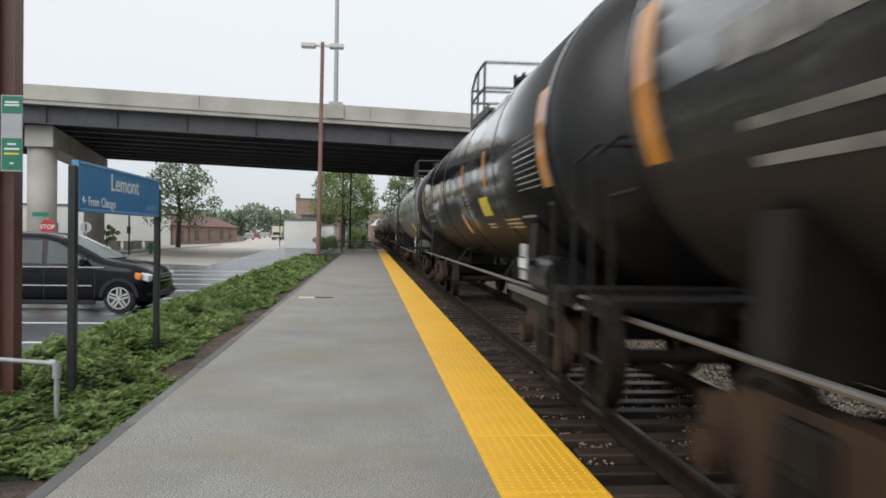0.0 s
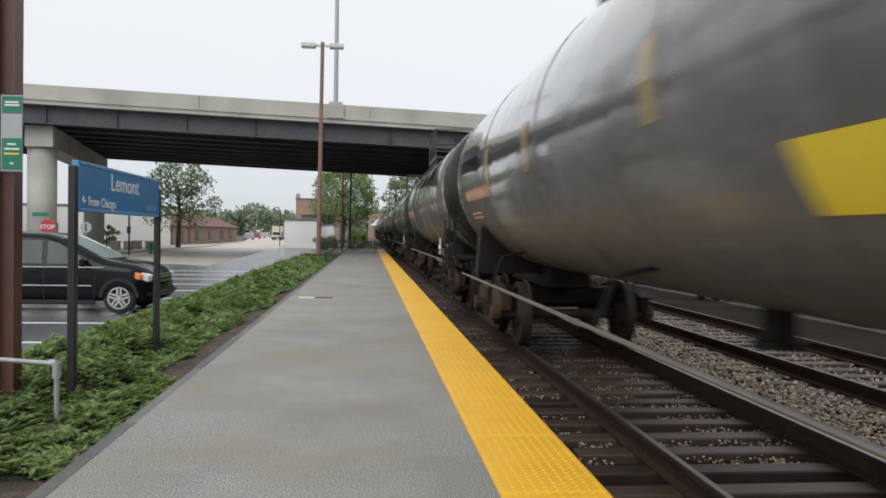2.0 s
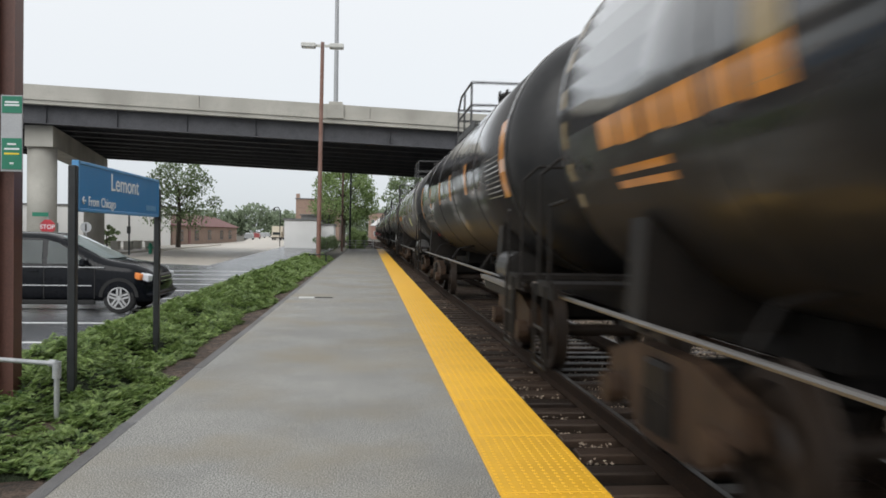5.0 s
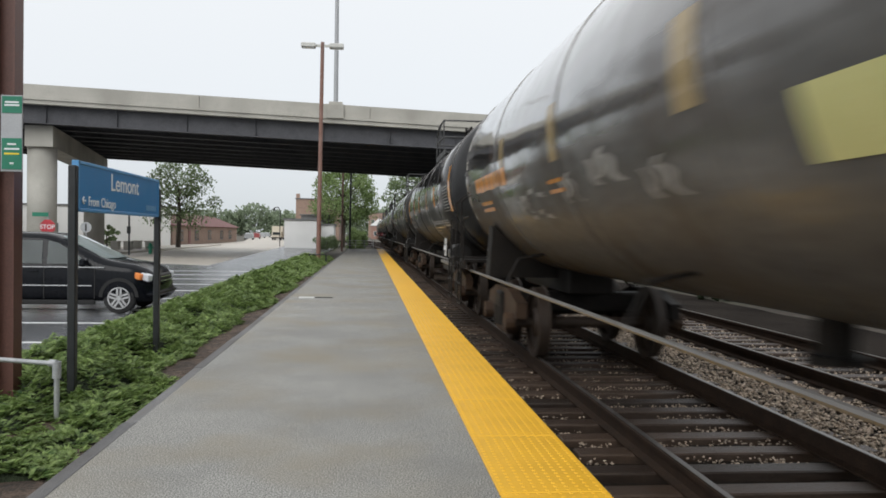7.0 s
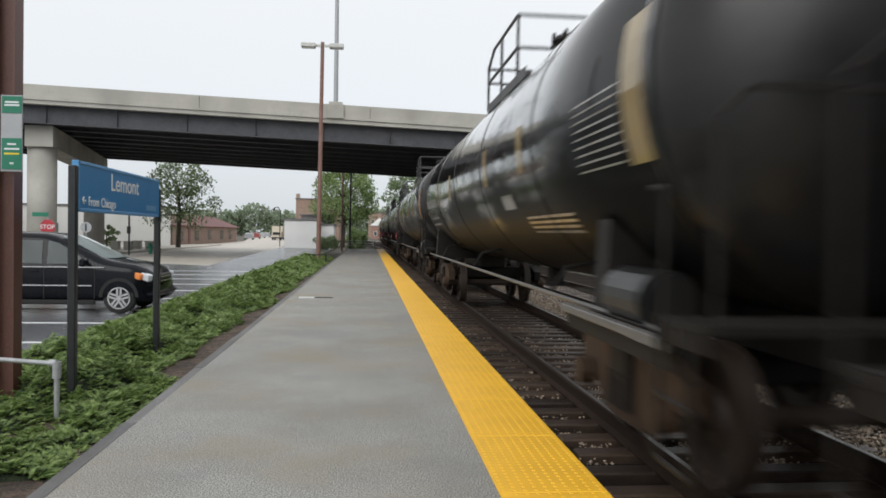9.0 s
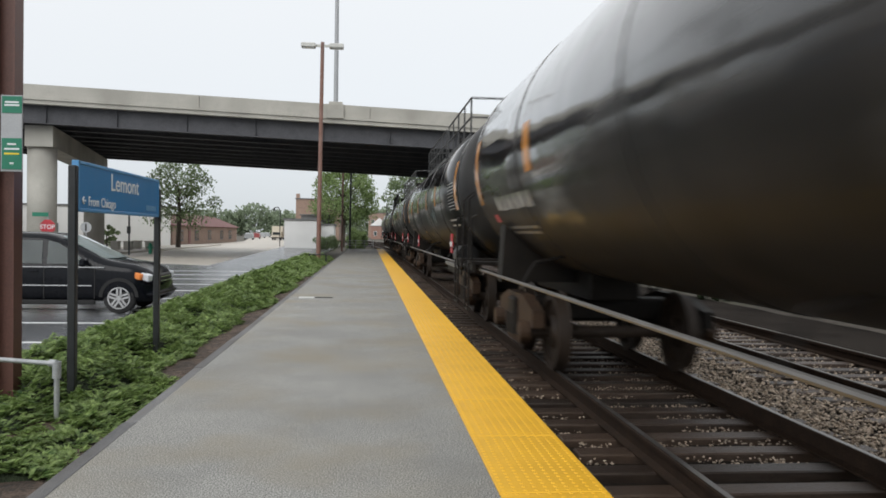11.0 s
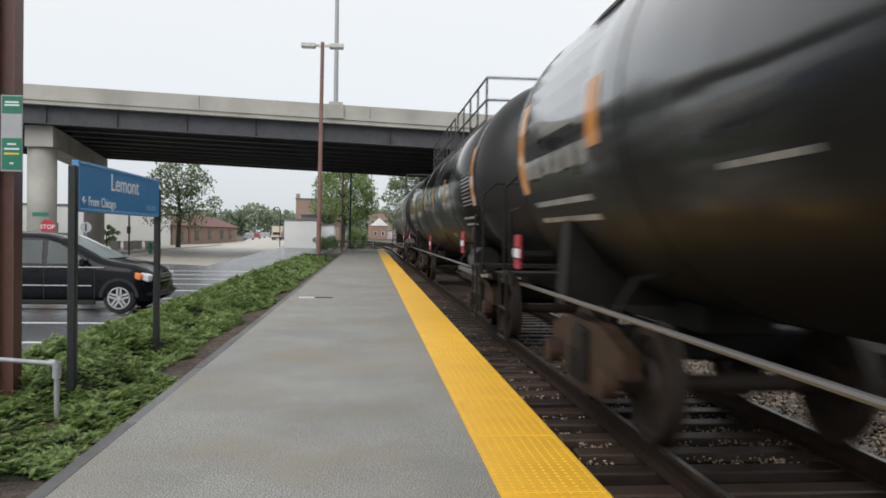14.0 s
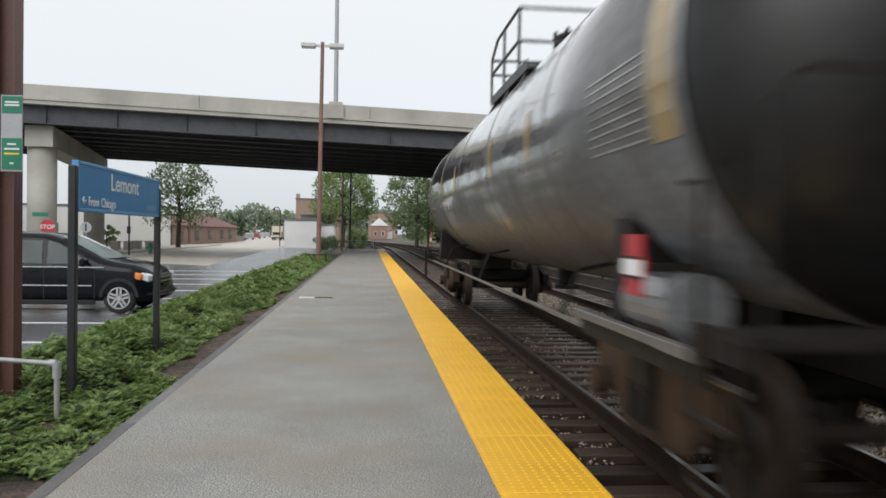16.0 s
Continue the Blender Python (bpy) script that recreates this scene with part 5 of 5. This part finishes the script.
        deck = {1: (6.57, 8.2, 3.64), 2: (6.16, 8.7, 3.6), 3: (7.1, 9.2, 3.80), 4: (5.86, 7.7, 3.6), 6: (5.3, 7.7, 3.56), 7: (5.64, 7.7, 3.68), 8: (6.04, 8.6, 3.62), 13: (6.4, 8.7, 3.69)}.get(k, (6.2, 8.4, 3.62))
        car = tank_car(cyl, M[paint], words[paint], 10 <= k < 13, d, pl, *size, reach, deck, k in (3, 4, 6), k in (2, 6, 13))
        TRAIN.append((car, 4.15 + s + cyl / 2))


# ---- town beyond the car park ----
def building(name, x0, x1, y0, y1, ht, mat, label, cap="roof_grey", windows=(), door=None):
    b = thing(name, pose((x0 + x1) / 2, (y0 + y1) / 2, LOT), label, "building")
    w, d = x1 - x0, y1 - y0
    solid("wall", (0, 0, ht / 2), (w, d, ht), M[mat], b)
    solid("roof", (0, 0, ht + 0.08), (w + 0.3, d + 0.3, 0.16), M[cap], b)
    for wx, wz, ww, wh in windows:
        f = solid("window", (wx - w / 2, -d / 2 - 0.02, wz), (ww, 0.06, wh), M["white"], b)
        solid("pane", (wx - w / 2, -d / 2 - 0.055, wz), (ww - 0.16, 0.03, wh - 0.16), M["winglass"], f)
    return b


def build_town():
    building("white_building", -52, -21.6, 84, 89.6, 4.1, "plaster", "long low white commercial building across the street", windows=[(20, 1.7, 1.5, 1.4), (24, 1.7, 1.5, 1.4)])
    shop = building("brick_shop", -34.0, -21.5, 90, 133, 2.25, "brick", "low brown brick shop with a red hipped roof", "roof_red")
    bm = bmesh.new()
    loft(bm, [[(-6.7, -21.9, 2.3), (6.7, -21.9, 2.3), (6.7, 21.9, 2.3), (-6.7, 21.9, 2.3)], [(-3.4, -17.0, 3.9), (3.4, -17.0, 3.9), (3.4, 17.0, 3.9), (-3.4, 17.0, 3.9)]])
    part("hipped_roof", bm, M["roof_red"], shop, "dark red sloping roof")
    for yy in (-17.5, -9.0, -1.0, 8.0, 15.0):
        f = solid("window", (6.27, yy, 1.15), (0.06, 2.2, 1.3), M["roof_grey"], shop)
        solid("pane", (6.31, yy, 1.15), (0.04, 1.9, 1.0), M["winglass"], f)
    solid("door", (6.28, -13.2, 1.0), (0.06, 1.1, 2.0), M["roof_red"], shop)
    building("white_garage", -9.25, -5.75, 89, 101, 3.1, "plaster", "white painted garage with a dark roof edge")
    building("white_shed", -5.6, -4.0, 92.5, 98, 2.6, "plaster", "small white shed beside a garage")
    blk = building("brick_block", -13.5, -5.5, 150, 170, 7.9, "brick", "plain brown brick block behind the garage")
    solid("chimney", (-3.7, -9.0, 8.4), (0.7, 0.7, 1.0), M["brick"], blk)
    building("roof_store", -8.6, -5.0, 103, 118, 3.9, "roof_grey", "low grey flat-roofed store behind the garage")
    building("brick_station", 0.0, 11.0, 300, 315, 9.2, "brick", "brown brick building far down the line", windows=[(1.6 + 2.2 * a, zz, 1.2, 1.8) for a in range(5) for zz in (2.2, 5.8)])
    building("pale_kiosk", 5.1, 7.1, 240, 243, 2.4, "plaster", "small pale kiosk beside the far crossing")
    depot = building("gabled_depot", 0.75, 5.35, 228, 238, 3.7, "brick_red", "small red brick depot with a pale gabled roof", "roof_grey", windows=[(1.2, 1.6, 0.9, 1.3), (3.4, 1.6, 0.9, 1.3)])
    bm = bmesh.new()
    loft(bm, [[(-2.6, y, 3.86), (2.6, y, 3.86), (0.0, y, 6.1)] for y in (-5.2, 5.2)])
    part("gable_roof", bm, M["plaster"], depot, "pale gabled roof")
    # pale street running away beyond the lot
    bm = bmesh.new()
    pts = [(-62, 60), (-24, 50), (-8.2, 42), (-10.0, 95), (-13.5, 140), (-28, 300), (-42, 300), (-21.4, 140), (-21.4, 89.8), (-62, 84)]
    f = bm.faces.new([bm.verts.new((x, y, LOT + 0.012)) for x, y in pts])
    r = bmesh.ops.extrude_face_region(bm, geom=[f])
    bmesh.ops.translate(bm, vec=(0, 0, -0.05), verts=[v for v in r["geom"] if isinstance(v, bmesh.types.BMVert)])
    bmesh.ops.recalc_face_normals(bm, faces=bm.faces)
    tagged(part("street", bm, M["road"], kind="structure"), "pale wet concrete street leading into town", "street")
    tagged(solid("sidewalk", (-19.4, 77, LOT + 0.06), (3.8, 40, 0.16), M["road"], kind="structure"), "beige concrete sidewalk with planters", "sidewalk")
    # parking bay lines
    for i, y in enumerate((10.4, 13.05, 15.75, 18.45, 21.4, 24.3, 27.2, 30.1, 33.0, 36.0)):
        tagged(solid("bay_line", (-7.6, y, LOT + 0.003), (5.4, 0.11, 0.01), M["white_line"], kind="structure"), "worn white parking bay line", "bay line")


def build_street_things():
    s = thing("stop_sign", pose(-15.4, 40.0, LOT), "red octagonal stop sign on a thin steel post", "sign")
    bm = bmesh.new()
    rod(bm, (0, 0, 0), (0, 0, 2.62), 0.035, 8)
    part("post", bm, M["grey_sign"], s)
    bm = bmesh.new()
    rod(bm, (0, -0.06, 1.86), (0, -0.045, 1.86), 0.375, 8)
    bmesh.ops.rotate(bm, cent=(0, -0.05, 1.86), matrix=Matrix.Rotation(radians(22.5), 3, "Y"), verts=bm.verts)
    part("plate", bm, M["red"], s)
    text_mesh("STOP", 0.30, M["white"], s, Matrix.Translation((0, -0.068, 1.76)) @ Matrix.Rotation(radians(90), 4, "X"), "lettering", "CENTER", 0.95)
    solid("street_name_plate", (-0.34, -0.05, 2.45), (0.75, 0.02, 0.2), M["green"], s, "green street name plate")
    g = thing("round_sign", pose(-16.35, 48.0, LOT), "grey back of a round road sign on a post", "sign")
    bm = bmesh.new()
    rod(bm, (0, 0, 0), (0, 0, 2.1), 0.035, 8)
    part("post", bm, M["grey_sign"], g)
    bm = bmesh.new()
    rod(bm, (0, -0.05, 1.87), (0, -0.03, 1.87), 0.31, 24)
    part("plate", bm, M["grey_sign"], g)
    solid("bar", (0, -0.062, 1.87), (0.09, 0.012, 0.42), M["dark"], g)
    hy = thing("fire_hydrant", pose(-15.9, 60.0, LOT), "small dark green fire hydrant by the kerb", "hydrant")
    bm = bmesh.new()
    rod(bm, (0, 0, 0), (0, 0, 0.62), 0.13, 12)
    part("barrel", bm, M["green"], hy)
    bm = bmesh.new()
    rod(bm, (0, 0, 0.62), (0, 0, 0.80), 0.17, 12, 0.06)
    part("bonnet", bm, M["green"], hy)
    bm = bmesh.new()
    rod(bm, (-0.22, 0, 0.48), (0.22, 0, 0.48), 0.06, 10)
    part("nozzle", bm, M["green"], hy)
    p = thing("street_post", pose(-16.4, 56.5, LOT), "slim black street post with a small box", "post")
    bm = bmesh.new()
    rod(bm, (0, 0, 0), (0, 0, 3.4), 0.06, 8)
    part("pole", bm, M["black_post"], p)
    solid("box", (0, -0.06, 1.75), (0.22, 0.18, 0.5), M["black_post"], p, b=0.02)
    first = None
    for x, y in ((-20.2, 66.0), (-19.2, 66.0), (-19.6, 70.0), (-18.2, 68.5)):
        if first is None:
            first = thing("planter", pose(x, y, LOT + 0.14), "squat grey-brown concrete planter on the sidewalk", "planter", "planters on the sidewalk")
            solid("tub", (0, 0, 0.32), (0.62, 0.62, 0.64), M["concrete"], first, b=0.05)
            solid("rim", (0, 0, 0.66), (0.72, 0.72, 0.09), M["concrete"], first, b=0.03)
        else:
            copy_thing(first, pose(x, y, LOT + 0.14))
    sl = thing("street_lamp", pose(-10.6, 97.0, LOT), "dark street lamp with a hanging lantern by the kerb", "street lamp")
    bm = bmesh.new()
    bent(bm, [(0, 0, 0), (0, 0, 4.3), (-0.2, 0, 4.7), (-0.7, 0, 4.65)], 0.05, 8)
    part("pole", bm, M["black_post"], sl)
    bm = bmesh.new()
    rod(bm, (-0.7, 0, 4.3), (-0.7, 0, 4.62), 0.2, 10, 0.08)
    part("lantern", bm, M["black_post"], sl)
    tk = thing("box_truck", pose(-18.4, 165.0, LOT), "cream box truck parked along the street", "truck")
    solid("cargo_box", (0, 1.2, 1.7), (2.2, 4.5, 2.3), M["cream_paint"], tk, b=0.05)
    solid("cab", (0, -1.8, 1.1), (1.9, 1.5, 1.4), M["cream_paint"], tk, b=0.12)
    solid("windscreen", (0, -2.53, 1.35), (1.5, 0.08, 0.55), M["glass"], tk)
    solid("bumper", (0, -2.6, 0.5), (2.0, 0.2, 0.25), M["dark"], tk, b=0.03)
    for sx in (-0.85, 0.85):
        for sy in (-1.8, 2.2):
            bm = bmesh.new()
            rod(bm, (sx - 0.12, sy, 0.42), (sx + 0.12, sy, 0.42), 0.42, 16)
            part("wheel", bm, M["tyre"], tk)
    # far parked cars
    cols = (("silver_paint", (-24.6, 168.0)), ("dull_red", (-26.2, 190.0)), ("grey_sign", (-28.2, 215.0)), ("van", (-20.2, 178.0)), ("silver_paint", (-30.0, 240.0)))
    for c, (x, y) in cols:
        v = thing("parked_car", pose(x, y, LOT, 0, 0, 4), "small car parked along the street, far off", "car", "far parked cars")
        bm = bmesh.new()
        pts = [(-0.85, 0.3), (0.85, 0.3), (0.88, 0.85), (0.68, 1.4), (-0.68, 1.4), (-0.88, 0.85)]
        loft(bm, [[(a, -2.1, b * 0.9) for a, b in pts], [(a, -1.1, b if b < 1 else b) for a, b in pts], [(a, 1.3, b) for a, b in pts], [(a, 2.1, min(b, 0.9)) for a, b in pts]])
        bmesh.ops.recalc_face_normals(bm, faces=bm.faces)
        part("body", bm, M[c], v)
        solid("windscreen", (0, -1.72, 1.05), (1.25, 0.5, 0.34), M["glass"], v, b=0.02)
        for sx in (-0.75, 0.75):
            for sy in (-1.35, 1.35):
                bm = bmesh.new()
                rod(bm, (sx - 0.1, sy, 0.3), (sx + 0.1, sy, 0.3), 0.3, 14)
                part("wheel", bm, M["tyre"], v)


def build_trees():
    build_tree(-18.1, 78.0, LOT + 0.14, 7.9, 4.6, 2.8, 3, M["leaf_street"], "street tree with thin grey-green foliage", 40, 120, 0.19)
    build_tree(-3.25, 102.0, LOT, 9.8, 5.3, 3.9, 5, M["leaf"], "full green tree beside the platform's end", 60, 190, 0.22)
    build_tree(6.8, 112.0, LOT, 10.6, 6.0, 2.4, 6, M["leaf_street"], "tall leafy tree beside the tracks", 46, 190, 0.25)
    build_tree(12.5, 116.0, LOT, 12.0, 7.0, 2.6, 8, M["leaf"], "dense leafy tree beside the tracks", 50, 120, 0.36)
    build_tree(10.0, 150.0, LOT, 7.0, 7.0, 1.0, 9, M["leaf"], "bushy green tree beside the tracks", 44, 110, 0.36)
    build_tree(-1.32, 90.0, LOT, 1.85, 1.6, 0.2, 12, M["leaf"], "rounded green bush at the platform's end", 34, 260, 0.12, name="bush")
    build_tree(-4.3, 84.0, LOT, 1.25, 1.7, 0.2, 13, M["leaf_street"], "clipped green bush by a white shed", 22, 260, 0.09, name="bush")
    build_tree(-25.4, 80.0, LOT, 2.0, 1.6, 0.2, 14, M["leaf_street"], "small shrub by the bridge pier", 14, 70, 0.2, name="bush")
    # scrub added as a dark backdrop to fill the view under the cars
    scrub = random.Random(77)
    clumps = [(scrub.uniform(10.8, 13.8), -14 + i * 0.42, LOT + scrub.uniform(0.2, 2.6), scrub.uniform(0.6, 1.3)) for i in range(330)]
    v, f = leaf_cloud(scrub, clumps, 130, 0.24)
    raw("trackside_scrub", v, f, M["leaf_dark"], None, "near-black scrub added beyond the second track, shade in its leaf colour", "stuff")["category"] = "scrub"
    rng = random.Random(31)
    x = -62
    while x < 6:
        build_tree(x, 330 + rng.uniform(-20, 25), LOT, rng.uniform(8, 12), rng.uniform(9, 12), 1.2, int(x * 7 + 500), M["leaf_far"], "distant tree at the street's end, haze in its leaf colour", 30, 50, 1.0, name="distant_tree")
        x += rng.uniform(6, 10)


build_ground()
build_bridge()
build_lamp_pole()
build_van()
build_name_sign()
build_brown_post()
build_town()
build_street_things()
build_trees()
build_juniper()
build_train()
build_platform()
build_track(TX, "railway_track", "main railway track on dark timber sleepers", 215)
build_track(TX + 3.25, "railway_track_far", "second railway track beyond the train", 120)
build_ballast()


def motions():
    for car, y in TRAIN:
        walk(car, [(t, pose(TX, y - travelled(t), RAIL)) for t in [0.5 * i for i in range(33)]])
    # wheels roll without slip on the rail
    for ws in WHEELS:
        x, y, z = ws.location
        walk(ws, [(i / FPS, pose(x, y, z, math.degrees(travelled(i / FPS) / 0.457))) for i in range(481)])


motions()
